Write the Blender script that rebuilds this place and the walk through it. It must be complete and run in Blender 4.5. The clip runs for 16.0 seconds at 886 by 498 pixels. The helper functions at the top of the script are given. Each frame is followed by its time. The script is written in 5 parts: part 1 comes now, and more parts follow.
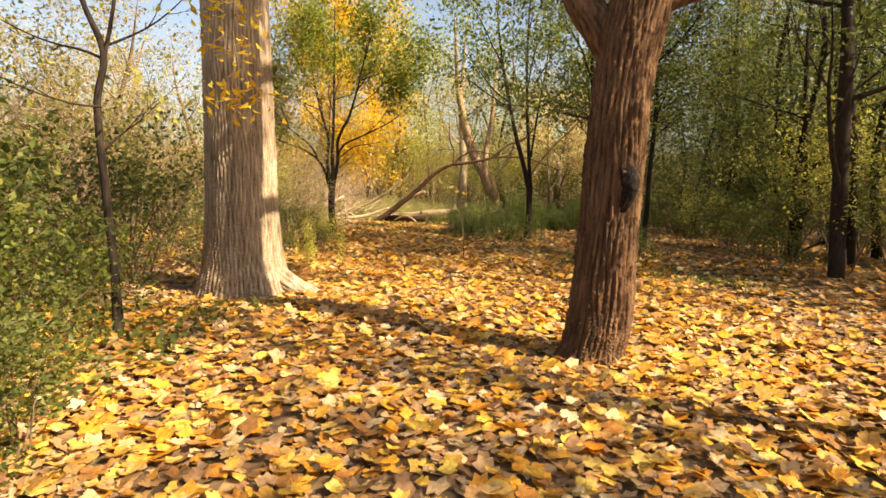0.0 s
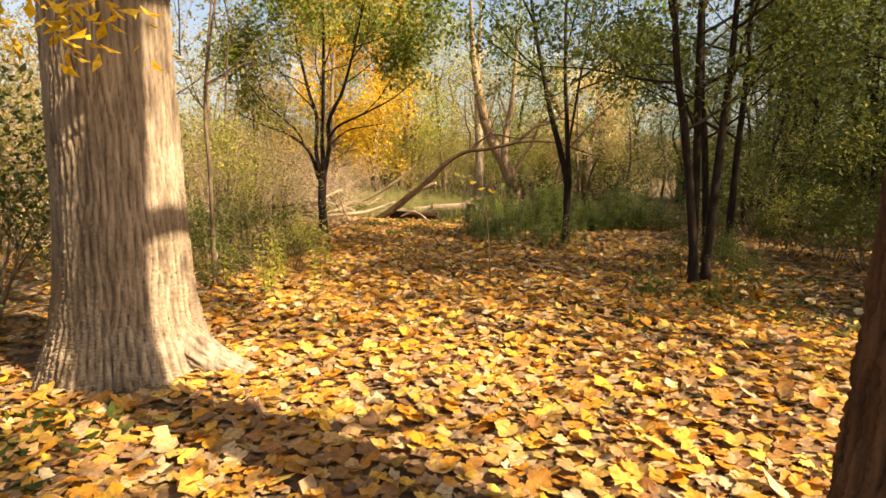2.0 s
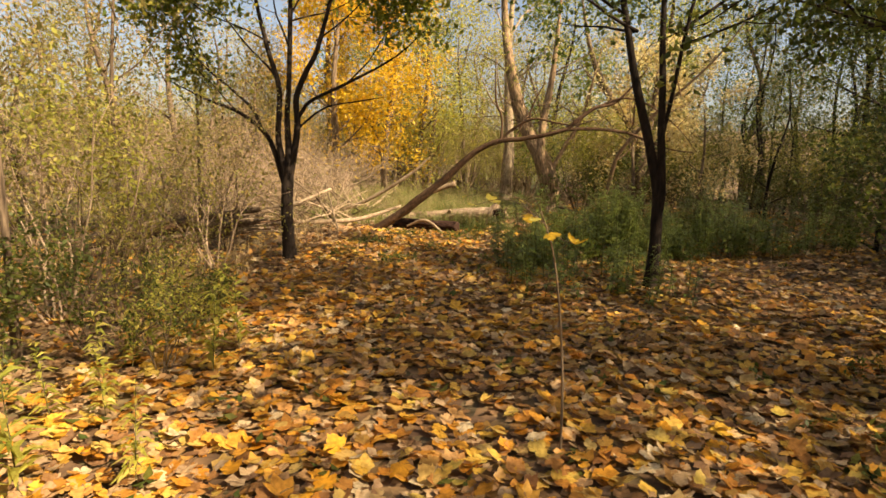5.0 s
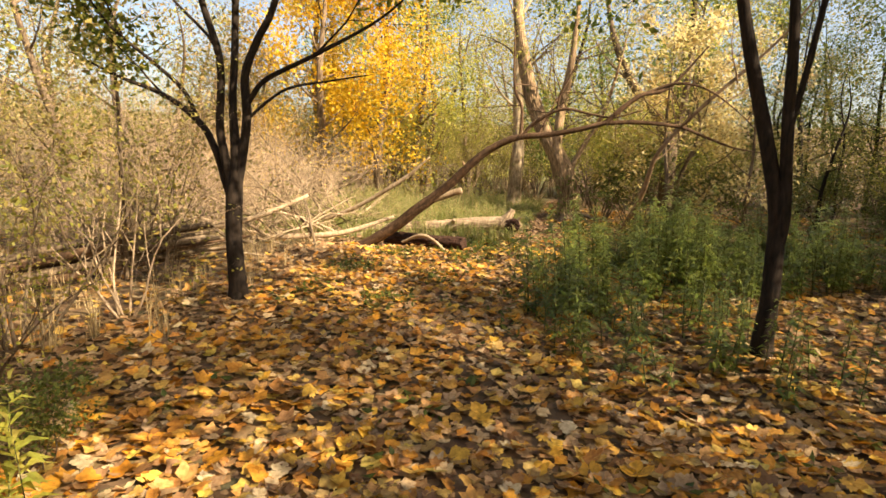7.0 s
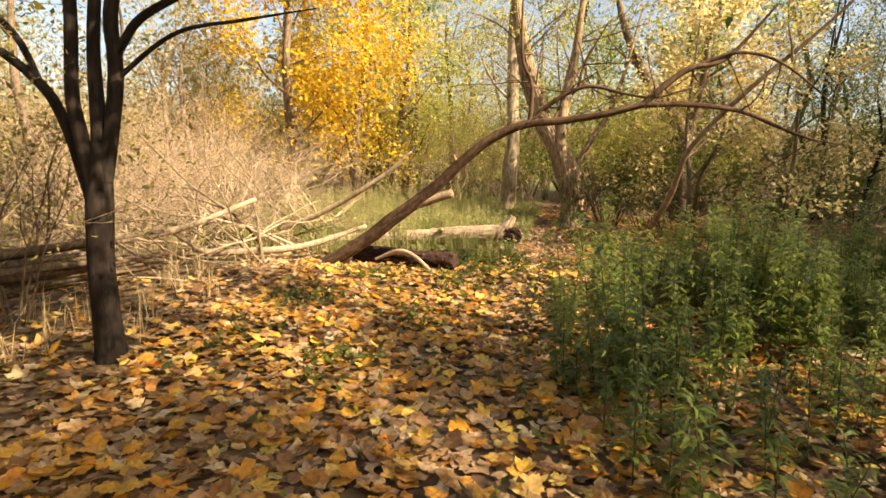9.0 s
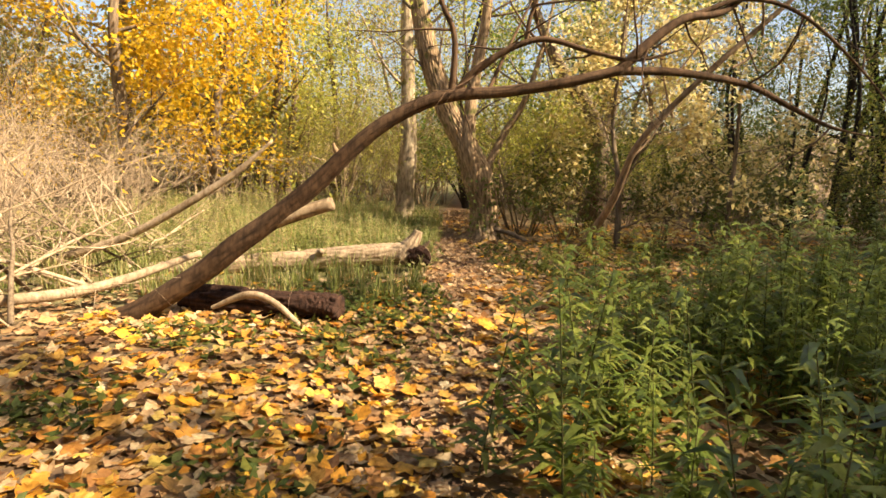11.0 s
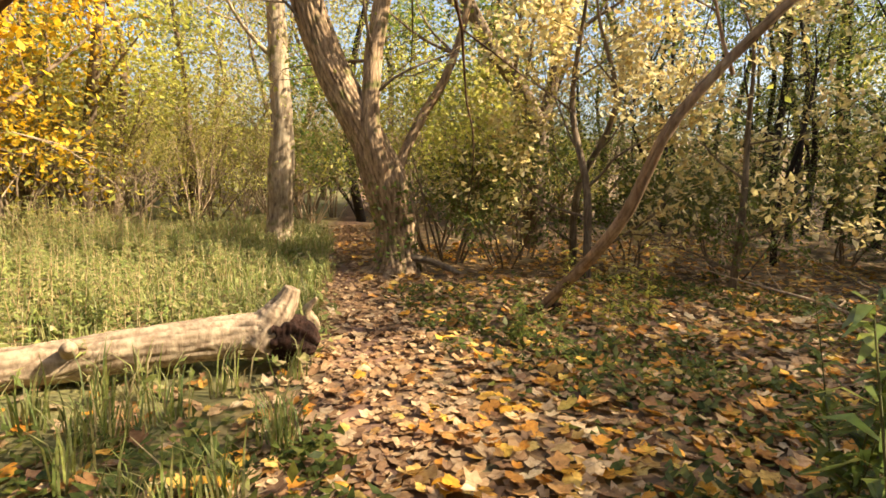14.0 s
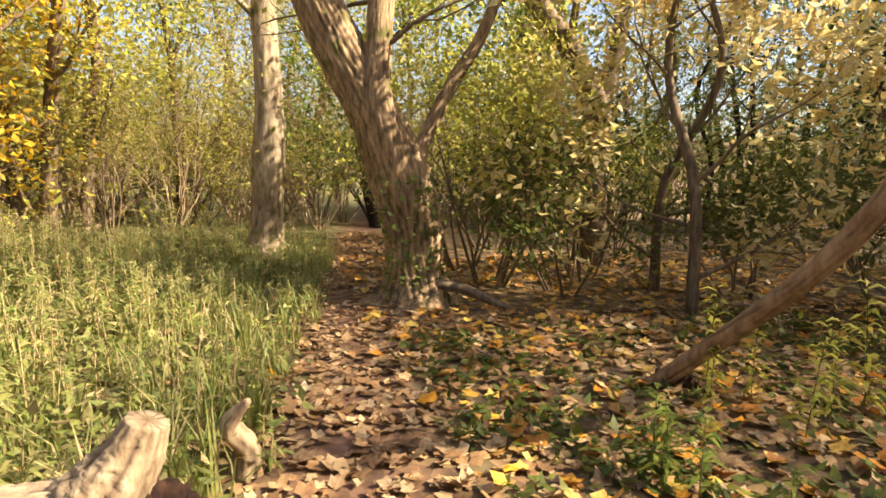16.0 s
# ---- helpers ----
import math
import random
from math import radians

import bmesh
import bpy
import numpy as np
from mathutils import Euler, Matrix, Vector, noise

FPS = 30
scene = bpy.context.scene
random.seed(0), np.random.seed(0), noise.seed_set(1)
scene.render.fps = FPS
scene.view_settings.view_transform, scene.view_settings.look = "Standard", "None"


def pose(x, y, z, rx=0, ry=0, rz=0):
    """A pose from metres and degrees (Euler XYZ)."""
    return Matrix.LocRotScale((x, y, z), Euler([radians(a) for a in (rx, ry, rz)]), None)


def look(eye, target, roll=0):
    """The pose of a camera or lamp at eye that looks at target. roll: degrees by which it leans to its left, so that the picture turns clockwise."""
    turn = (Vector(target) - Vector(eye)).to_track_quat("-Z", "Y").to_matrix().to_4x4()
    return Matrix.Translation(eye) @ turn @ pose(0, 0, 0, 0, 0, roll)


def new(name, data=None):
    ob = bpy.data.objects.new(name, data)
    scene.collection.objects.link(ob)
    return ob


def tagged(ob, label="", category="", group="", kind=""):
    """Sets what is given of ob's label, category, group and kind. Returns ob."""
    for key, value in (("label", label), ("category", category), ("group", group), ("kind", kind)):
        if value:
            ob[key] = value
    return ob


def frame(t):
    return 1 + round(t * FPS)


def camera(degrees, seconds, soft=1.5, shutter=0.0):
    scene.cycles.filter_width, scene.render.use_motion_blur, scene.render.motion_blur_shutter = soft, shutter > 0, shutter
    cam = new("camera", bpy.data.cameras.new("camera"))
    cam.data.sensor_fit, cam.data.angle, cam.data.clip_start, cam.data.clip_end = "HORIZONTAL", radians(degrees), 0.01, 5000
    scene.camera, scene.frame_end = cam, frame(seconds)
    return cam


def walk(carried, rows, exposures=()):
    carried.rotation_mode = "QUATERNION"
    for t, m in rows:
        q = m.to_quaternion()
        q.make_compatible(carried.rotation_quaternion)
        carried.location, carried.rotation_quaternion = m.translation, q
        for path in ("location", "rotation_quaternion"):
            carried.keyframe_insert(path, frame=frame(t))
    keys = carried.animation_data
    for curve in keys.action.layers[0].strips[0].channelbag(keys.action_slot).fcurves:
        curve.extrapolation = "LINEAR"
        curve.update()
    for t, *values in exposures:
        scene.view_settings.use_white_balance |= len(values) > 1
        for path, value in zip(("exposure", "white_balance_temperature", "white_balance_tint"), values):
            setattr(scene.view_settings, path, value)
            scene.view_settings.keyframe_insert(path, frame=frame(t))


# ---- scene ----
cam = camera(76.0, 16.0, soft=1.6)
PATH = [
    (0, (-0.004, 0.004, 1.365), (-0.218, 3.833, 0.932), 0.7),
    (0.5, (-0.081, 0.735, 1.376), (-0.324, 4.561, 0.921), 0.6),
    (1, (-0.129, 1.459, 1.419), (-0.394, 5.28, 0.94), 0.5),
    (1.5, (-0.141, 2.274, 1.39), (-0.427, 6.091, 0.894), 0.4),
    (2, (-0.251, 3.03, 1.451), (-0.548, 6.844, 0.934), 0.3),
    (2.5, (-0.29, 3.779, 1.484), (-0.6, 7.589, 0.955), 0.5),
    (3, (-0.359, 4.483, 1.546), (-0.685, 8.291, 1.004), 0.8),
    (3.5, (-0.378, 5.172, 1.625), (-0.735, 8.976, 1.075), 0.8),
    (4, (-0.371, 5.858, 1.625), (-0.758, 9.658, 1.062), 1.0),
    (4.2, (-0.382, 6.11, 1.617), (-0.789, 9.905, 1.044), 1.0),
    (6.3, (-0.853, 9.115, 1.596), (-1.299, 12.902, 0.996), 1.4),
    (6.5, (-0.874, 9.314, 1.635), (-1.31, 13.101, 1.027), 1.4),
    (7, (-0.971, 9.837, 1.689), (-1.386, 13.626, 1.077), 1.5),
    (7.5, (-1.058, 10.349, 1.673), (-1.463, 14.137, 1.058), 1.6),
    (8, (-1.185, 10.86, 1.679), (-1.577, 14.651, 1.067), 1.5),
    (8.2, (-1.231, 11.069, 1.662), (-1.619, 14.859, 1.052), 1.5),
    (10.3, (-1.258, 14.124, 1.496), (-1.158, 17.941, 0.924), 2.4),
    (10.5, (-1.299, 14.359, 1.5), (-1.1, 18.173, 0.926), 2.5),
    (11, (-1.361, 14.936, 1.488), (-0.93, 18.731, 0.928), 2.1),
    (11.5, (-1.397, 15.585, 1.494), (-0.84, 19.364, 0.942), 2.0),
    (12, (-1.422, 16.206, 1.473), (-0.743, 19.968, 0.936), 1.8),
    (12.5, (-1.384, 16.851, 1.467), (-0.571, 20.585, 0.924), 1.8),
    (13, (-1.33, 17.468, 1.457), (-0.39, 21.174, 0.93), 1.6),
    (13.5, (-1.189, 18.032, 1.448), (-0.131, 21.707, 0.932), 1.5),
    (14, (-1.009, 18.717, 1.384), (0.152, 22.365, 0.892), 1.5),
    (14.5, (-0.867, 19.269, 1.337), (0.384, 22.89, 0.855), 1.5),
    (15, (-0.726, 19.873, 1.339), (0.519, 23.494, 0.851), 1.2),
    (15.5, (-0.593, 20.5, 1.326), (0.548, 24.154, 0.83), 1.3),
    (16, (-0.452, 21.097, 1.26), (0.581, 24.785, 0.786), 1.4),
]
EXPOSURES = [(0, 1.68, 7900, 14), (1.5, 1.6, 7850, 14), (3.0, 1.48, 7900, 15), (3.5, 1.25, 8050, 17), (4.2, 1.15, 8100, 17), (6.5, 1.62, 7750, 14), (8, 1.75, 7650, 14), (10.5, 1.75, 7600, 13), (11.5, 1.63, 7500, 13), (13, 1.8, 7350, 13), (14, 1.88, 7200, 13), (16, 1.95, 7150, 13)]
walk(cam, [(t, look(eye, target, roll)) for t, eye, target, roll in PATH], EXPOSURES)

# ---- light ----
SUN_TO = Vector((0.915, -0.404, 0.84)).normalized()
world = bpy.data.worlds.new("sky")
scene.world = world
world.use_nodes = True
wn = world.node_tree.nodes
sky = wn.new("ShaderNodeTexSky")
sky.sky_type, sky.sun_disc = "NISHITA", False
sky.sun_elevation = math.asin(SUN_TO.z)
sky.sun_rotation = math.atan2(SUN_TO.x, SUN_TO.y)
sky.air_density, sky.dust_density, sky.ozone_density = 1.0, 2.5, 1.0
world.node_tree.links.new(sky.outputs[0], wn["Background"].inputs[0])
wn["Background"].inputs[1].default_value = 0.08
sun = new("sun", bpy.data.lights.new("sun", "SUN"))
sun.data.energy, sun.data.angle, sun.data.color = 5.0, radians(0.6), (1.0, 0.90, 0.72)
sun.rotation_euler = SUN_TO.to_track_quat("Z", "Y").to_euler()

rng = np.random.default_rng(7)


# ---- materials ----
def material(name):
    m = bpy.data.materials.new(name)
    m.use_nodes = True
    n, l = m.node_tree.nodes, m.node_tree.links
    return m, n, l, n["Principled BSDF"], n["Material Output"]


def ramp(n, stops):
    r = n.new("ShaderNodeValToRGB")
    e = r.color_ramp.elements
    while len(e) < len(stops):
        e.new(0.5)
    for k, (at, c) in zip(e, stops):
        k.position, k.color = at, (*c, 1)
    return r


def spread(colours):
    return [(i / max(1, len(colours) - 1), c) for i, c in enumerate(colours)]


def leaf_material(name, colours, through_light=0.4, rough=0.55, single=False):
    """Each leaf takes its own colour, with blotches and veins of a darker tone; light shines through."""
    m, n, l, bsdf, out = material(name)
    geo = n.new("ShaderNodeNewGeometry")
    r = ramp(n, spread(colours))
    l.new(n.new("ShaderNodeObjectInfo").outputs["Random"] if single else geo.outputs["Random Per Island"], r.inputs[0])
    tex = n.new("ShaderNodeTexCoord")
    no = n.new("ShaderNodeTexNoise")
    no.inputs["Scale"].default_value, no.inputs["Detail"].default_value = 38, 4
    l.new(tex.outputs["Object"], no.inputs["Vector"])
    dark = ramp(n, [(0.3, (0.55, 0.45, 0.35)), (0.62, (1, 1, 1))])
    l.new(no.outputs[0], dark.inputs[0])
    mul = n.new("ShaderNodeMixRGB")
    mul.blend_type = "MULTIPLY"
    mul.inputs[0].default_value = 0.8
    l.new(r.outputs[0], mul.inputs[1])
    l.new(dark.outputs[0], mul.inputs[2])
    l.new(mul.outputs[0], bsdf.inputs["Base Color"])
    bsdf.inputs["Roughness"].default_value = rough
    bsdf.inputs["Specular IOR Level"].default_value = 0.35
    tr = n.new("ShaderNodeBsdfTranslucent")
    l.new(mul.outputs[0], tr.inputs["Color"])
    mix = n.new("ShaderNodeMixShader")
    mix.inputs[0].default_value = through_light
    l.new(bsdf.outputs[0], mix.inputs[1])
    l.new(tr.outputs[0], mix.inputs[2])
    l.new(mix.outputs[0], out.inputs["Surface"])
    return m


def bark_material(name, light, dark, scale=9.0, stretch=0.16, bump=0.6, moss=None):
    m, n, l, bsdf, out = material(name)
    tex = n.new("ShaderNodeTexCoord")
    mp = n.new("ShaderNodeMapping")
    mp.inputs["Scale"].default_value = (scale, scale, scale * stretch)
    l.new(tex.outputs["Object"], mp.inputs[0])
    no = n.new("ShaderNodeTexNoise")
    no.inputs["Scale"].default_value, no.inputs["Detail"].default_value, no.inputs["Roughness"].default_value = 2.2, 8, 0.65
    l.new(mp.outputs[0], no.inputs["Vector"])
    big = n.new("ShaderNodeTexNoise")
    big.inputs["Scale"].default_value, big.inputs["Detail"].default_value = 1.7, 5
    l.new(tex.outputs["Object"], big.inputs["Vector"])
    r = ramp(n, [(0.32, dark), (0.6, light), (0.8, tuple(min(1, c * 1.35) for c in light))])
    l.new(no.outputs[0], r.inputs[0])
    patch = ramp(n, [(0.35, (0.55, 0.5, 0.45)), (0.65, (1, 1, 1))])
    l.new(big.outputs[0], patch.inputs[0])
    mul = n.new("ShaderNodeMixRGB")
    mul.blend_type = "MULTIPLY"
    mul.inputs[0].default_value = 0.75
    l.new(r.outputs[0], mul.inputs[1])
    l.new(patch.outputs[0], mul.inputs[2])
    last = mul
    if moss:
        gr = n.new("ShaderNodeTexNoise")
        gr.inputs["Scale"].default_value, gr.inputs["Detail"].default_value = 4.5, 6
        l.new(tex.outputs["Object"], gr.inputs["Vector"])
        where = ramp(n, [(0.56, (0, 0, 0)), (0.68, (1, 1, 1))])
        l.new(gr.outputs[0], where.inputs[0])
        last = n.new("ShaderNodeMixRGB")
        l.new(where.outputs[0], last.inputs[0])
        l.new(mul.outputs[0], last.inputs[1])
        last.inputs[2].default_value = (*moss, 1)
    # dark bark cracks, with the creases' shade put into the colour by furrow depth
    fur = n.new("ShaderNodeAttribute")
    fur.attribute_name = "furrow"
    crack_shade = n.new("ShaderNodeMixRGB")
    l.new(fur.outputs["Fac"], crack_shade.inputs[0])
    l.new(last.outputs[0], crack_shade.inputs[1])
    crack_shade.inputs[2].default_value = (dark[0] * 0.45, dark[1] * 0.45, dark[2] * 0.45, 1)
    l.new(crack_shade.outputs[0], bsdf.inputs["Base Color"])
    bsdf.inputs["Roughness"].default_value = 0.9
    bsdf.inputs["Specular IOR Level"].default_value = 0.2
    bp = n.new("ShaderNodeBump")
    bp.inputs["Strength"].default_value, bp.inputs["Distance"].default_value = bump, 0.02
    l.new(no.outputs[0], bp.inputs["Height"])
    l.new(bp.outputs[0], bsdf.inputs["Normal"])
    return m


def ground_material():
    """Dark leaf mould with crumbs of dry leaf; the trodden line is browner, the far strip greener."""
    m, n, l, bsdf, out = material("leaf_mould")
    tex = n.new("ShaderNodeTexCoord")
    vo = n.new("ShaderNodeTexVoronoi")
    vo.inputs["Scale"].default_value = 11
    l.new(tex.outputs["Object"], vo.inputs["Vector"])
    crumbs = ramp(n, spread([(0.09, 0.055, 0.032), (0.20, 0.115, 0.05), (0.13, 0.075, 0.04), (0.32, 0.20, 0.09), (0.09, 0.08, 0.035), (0.38, 0.24, 0.10)]))
    sep = n.new("ShaderNodeSeparateColor")
    l.new(vo.outputs["Color"], sep.inputs[0])
    l.new(sep.outputs[0], crumbs.inputs[0])
    no = n.new("ShaderNodeTexNoise")
    no.inputs["Scale"].default_value, no.inputs["Detail"].default_value = 3.0, 9
    l.new(tex.outputs["Object"], no.inputs["Vector"])
    tone = ramp(n, [(0.3, (0.45, 0.42, 0.38)), (0.7, (1, 1, 1))])
    l.new(no.outputs[0], tone.inputs[0])
    mul = n.new("ShaderNodeMixRGB")
    mul.blend_type = "MULTIPLY"
    mul.inputs[0].default_value = 1
    l.new(crumbs.outputs[0], mul.inputs[1])
    l.new(tone.outputs[0], mul.inputs[2])
    at = n.new("ShaderNodeAttribute")
    at.attribute_name = "cover"
    asep = n.new("ShaderNodeSeparateColor")
    l.new(at.outputs["Color"], asep.inputs[0])
    trod = n.new("ShaderNodeMixRGB")
    l.new(asep.outputs[0], trod.inputs[0])
    l.new(mul.outputs[0], trod.inputs[1])
    trod.inputs[2].default_value = (0.17, 0.09, 0.055, 1)
    green = n.new("ShaderNodeMixRGB")
    l.new(asep.outputs[1], green.inputs[0])
    l.new(trod.outputs[0], green.inputs[1])
    green.inputs[2].default_value = (0.13, 0.13, 0.04, 1)
    l.new(green.outputs[0], bsdf.inputs["Base Color"])
    bsdf.inputs["Roughness"].default_value = 0.95
    bp = n.new("ShaderNodeBump")
    bp.inputs["Strength"].default_value, bp.inputs["Distance"].default_value = 0.8, 0.03
    l.new(vo.outputs["Distance"], bp.inputs["Height"])
    l.new(bp.outputs[0], bsdf.inputs["Normal"])
    return m


MAPLE = leaf_material("fallen_maple", [(0.80, 0.46, 0.06), (0.56, 0.23, 0.03), (0.82, 0.68, 0.42), (0.26, 0.12, 0.045), (0.72, 0.33, 0.04), (0.70, 0.40, 0.08), (0.20, 0.10, 0.05), (0.82, 0.50, 0.07), (0.80, 0.54, 0.14), (0.38, 0.18, 0.06), (0.76, 0.36, 0.03), (0.52, 0.34, 0.19), (0.78, 0.58, 0.12), (0.34, 0.19, 0.09), (0.68, 0.28, 0.03), (0.72, 0.56, 0.32)], 0.25, 0.5)
MAPLE_ONE = leaf_material("fallen_maple_single", [(0.84, 0.46, 0.05), (0.70, 0.30, 0.03), (0.86, 0.54, 0.08), (0.80, 0.42, 0.05), (0.70, 0.48, 0.18), (0.84, 0.50, 0.06)], 0.25, 0.5, True)
LITTER = leaf_material("old_litter", [(0.40, 0.24, 0.11), (0.22, 0.12, 0.06), (0.56, 0.39, 0.21), (0.30, 0.16, 0.075), (0.62, 0.46, 0.27), (0.18, 0.10, 0.055), (0.46, 0.27, 0.12)], 0.15, 0.7)
GREEN = leaf_material("green_leaf", [(0.10, 0.16, 0.03), (0.18, 0.25, 0.045), (0.07, 0.12, 0.025), (0.26, 0.30, 0.06), (0.13, 0.20, 0.035)], 0.5)
# darker copy of GREEN: the wood's shade is put into this leaf colour
SHADE = leaf_material("shaded_green_leaf", [(0.08, 0.12, 0.026), (0.13, 0.17, 0.036), (0.06, 0.09, 0.022), (0.24, 0.25, 0.05), (0.095, 0.13, 0.028)], 0.5)
OLIVE = leaf_material("olive_leaf", [(0.27, 0.27, 0.07), (0.40, 0.35, 0.10), (0.16, 0.19, 0.05), (0.50, 0.40, 0.13), (0.30, 0.32, 0.07), (0.44, 0.30, 0.10)], 0.52)
YELLOW = leaf_material("yellow_leaf", [(0.85, 0.58, 0.04), (0.80, 0.50, 0.03), (0.88, 0.66, 0.09), (0.74, 0.42, 0.03), (0.85, 0.62, 0.06)], 0.55)
PALE = leaf_material("pale_gold_leaf", [(0.82, 0.74, 0.36), (0.76, 0.64, 0.26), (0.86, 0.80, 0.50), (0.62, 0.44, 0.17), (0.80, 0.70, 0.32)], 0.55)
GREENGOLD = leaf_material("greenish_gold_leaf", [(0.16, 0.24, 0.045), (0.28, 0.33, 0.055), (0.12, 0.19, 0.035), (0.44, 0.40, 0.06), (0.20, 0.28, 0.045)], 0.55)
LIME = leaf_material("lime_leaf", [(0.54, 0.52, 0.10), (0.40, 0.44, 0.08), (0.66, 0.58, 0.15), (0.32, 0.38, 0.065)], 0.55)
TAN = leaf_material("tan_leaf", [(0.50, 0.36, 0.17), (0.36, 0.26, 0.12), (0.58, 0.42, 0.18), (0.42, 0.36, 0.13), (0.30, 0.20, 0.09)], 0.4, 0.7)
WEED = leaf_material("weed_leaf", [(0.13, 0.19, 0.04), (0.20, 0.27, 0.055), (0.09, 0.14, 0.032), (0.33, 0.37, 0.085), (0.16, 0.22, 0.045), (0.26, 0.31, 0.065)], 0.45, 0.28)
HERB = leaf_material("meadow_herb", [(0.34, 0.38, 0.10), (0.18, 0.25, 0.065), (0.50, 0.45, 0.19), (0.12, 0.18, 0.05), (0.56, 0.44, 0.24), (0.22, 0.29, 0.07), (0.40, 0.41, 0.13), (0.14, 0.20, 0.055)], 0.45)
STRAW = leaf_material("straw", [(0.58, 0.45, 0.24), (0.46, 0.34, 0.17), (0.64, 0.52, 0.30), (0.40, 0.30, 0.15)], 0.25, 0.7)
ASH_BARK = bark_material("ash_bark", (0.42, 0.33, 0.235), (0.15, 0.105, 0.07), 9, 0.14, 0.7)
ROUGH_BARK = bark_material("shaggy_bark", (0.20, 0.112, 0.06), (0.045, 0.025, 0.015), 10, 0.12, 0.8)
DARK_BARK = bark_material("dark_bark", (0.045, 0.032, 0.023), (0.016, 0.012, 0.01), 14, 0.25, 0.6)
GREY_BARK = bark_material("grey_brown_bark", (0.25, 0.185, 0.12), (0.09, 0.062, 0.04), 12, 0.2, 0.6)
MOSSY_BARK = bark_material("mossy_bark", (0.46, 0.32, 0.19), (0.12, 0.078, 0.045), 9, 0.18, 0.8, (0.13, 0.12, 0.04))
BOW_BARK = bark_material("dull_brown_bark", (0.15, 0.088, 0.05), (0.055, 0.033, 0.02), 10, 0.3, 0.5)
POLE_BARK = bark_material("smooth_brown_bark", (0.42, 0.29, 0.175), (0.19, 0.115, 0.065), 8, 0.35, 0.3)
PALE_BARK = bark_material("pale_flaking_bark", (0.50, 0.40, 0.27), (0.20, 0.14, 0.085), 7, 0.3, 0.8, (0.16, 0.14, 0.05))
DEAD_WOOD = bark_material("bleached_wood", (0.50, 0.385, 0.255), (0.24, 0.16, 0.10), 10, 0.3, 0.5)
ROT_WOOD = bark_material("rotten_wood", (0.07, 0.034, 0.022), (0.02, 0.011, 0.008), 12, 0.5, 0.9)
TWIG = bark_material("pale_twig", (0.54, 0.41, 0.28), (0.30, 0.21, 0.14), 14, 0.5, 0.2)
STEM = bark_material("green_stem", (0.16, 0.16, 0.06), (0.08, 0.08, 0.035), 20, 0.3, 0.2)
HOLLOW = bark_material("shaded_hollow", (0.03, 0.022, 0.018), (0.008, 0.006, 0.005), 14, 0.8, 1.0)
GROUND = ground_material()


# ---- geometry helpers ----
def hill(x, y):
    """The wooded rise beyond the hollow."""
    d = np.clip((np.hypot(x, y - 14) - 32) / 40, 0, 1)
    return 6.0 * d * d * (3 - 2 * d)


def height(x, y):
    """Low swells of the forest floor."""
    x, y = np.asarray(x, float), np.asarray(y, float)
    return 0.022 * np.sin(1.3 * x + 0.7 * y) + 0.018 * np.sin(2.1 * y - 0.9 * x + 1.0) + 0.012 * np.sin(3.7 * x + 2.9 * y + 2.0) - 0.02 + hill(x, y)


def path_x(y):
    """The middle of the trodden line."""
    return np.interp(y, [-5, 0, 8, 15, 20, 24, 27.5, 30, 34, 60], [0, -0.1, -0.7, -1.2, -0.75, -0.1, 0.2, 0.55, 1.2, 6])


def quad_mesh(name, v, f):
    v, f = np.asarray(v, np.float32), np.asarray(f, np.int32)
    me = bpy.data.meshes.new(name)
    me.vertices.add(len(v))
    me.vertices.foreach_set("co", v.ravel())
    me.loops.add(f.size)
    me.loops.foreach_set("vertex_index", f.ravel())
    me.polygons.add(len(f))
    me.polygons.foreach_set("loop_start", np.arange(0, f.size, 4, dtype=np.int32))
    me.update(calc_edges=True)
    return me


class Geo:
    """Quads gathered into one mesh."""

    def __init__(self):
        self.v, self.f, self.c, self.n, self.twigs = [], [], [], 0, None

    def add(self, v, f, c=None):
        self.v.append(np.asarray(v, np.float32))
        self.f.append(np.asarray(f, np.int32) + self.n)
        self.c.append(np.zeros(len(v), np.float32) if c is None else np.asarray(c, np.float32))
        self.n += len(v)
        return self

    def mesh(self, name, offset=(0, 0, 0)):
        me = quad_mesh(name, np.concatenate(self.v) - np.asarray(offset, np.float32), np.concatenate(self.f))
        c = np.concatenate(self.c)
        if c.any():
            me.attributes.new("furrow", "FLOAT", "POINT").data.foreach_set("value", c)
        return me


def thing(name, at, label, category, group="", kind=""):
    ob = new(name)
    ob.empty_display_size = 0.1
    ob.location = at
    return tagged(ob, label, category, group, kind)


def part(name, geo, mat, parent, label="", smooth_faces=False, kind="", offset=None):
    if offset is None:
        offset = parent.location if parent.parent is None else parent.parent.location
    me = geo.mesh(name, offset)
    me.materials.append(mat)
    if smooth_faces:
        me.polygons.foreach_set("use_smooth", np.ones(len(me.polygons), bool))
    ob = new(name, me)
    ob.parent = parent
    if geo.twigs and geo.twigs.n:
        part("twig_spray", geo.twigs, mat, ob, kind="stuff", offset=offset)
    return tagged(ob, label, kind=kind)


def whole(name, geo, mat, label, category, group="", kind="", smooth_faces=False, at=(0, 0, 0)):
    me = geo.mesh(name, at)
    me.materials.append(mat)
    if smooth_faces:
        me.polygons.foreach_set("use_smooth", np.ones(len(me.polygons), bool))
    ob = new(name, me)
    ob.location = at
    if geo.twigs and geo.twigs.n:
        part("twig_spray", geo.twigs, mat, ob, kind="stuff", offset=at)
    return tagged(ob, label, category, group, kind)


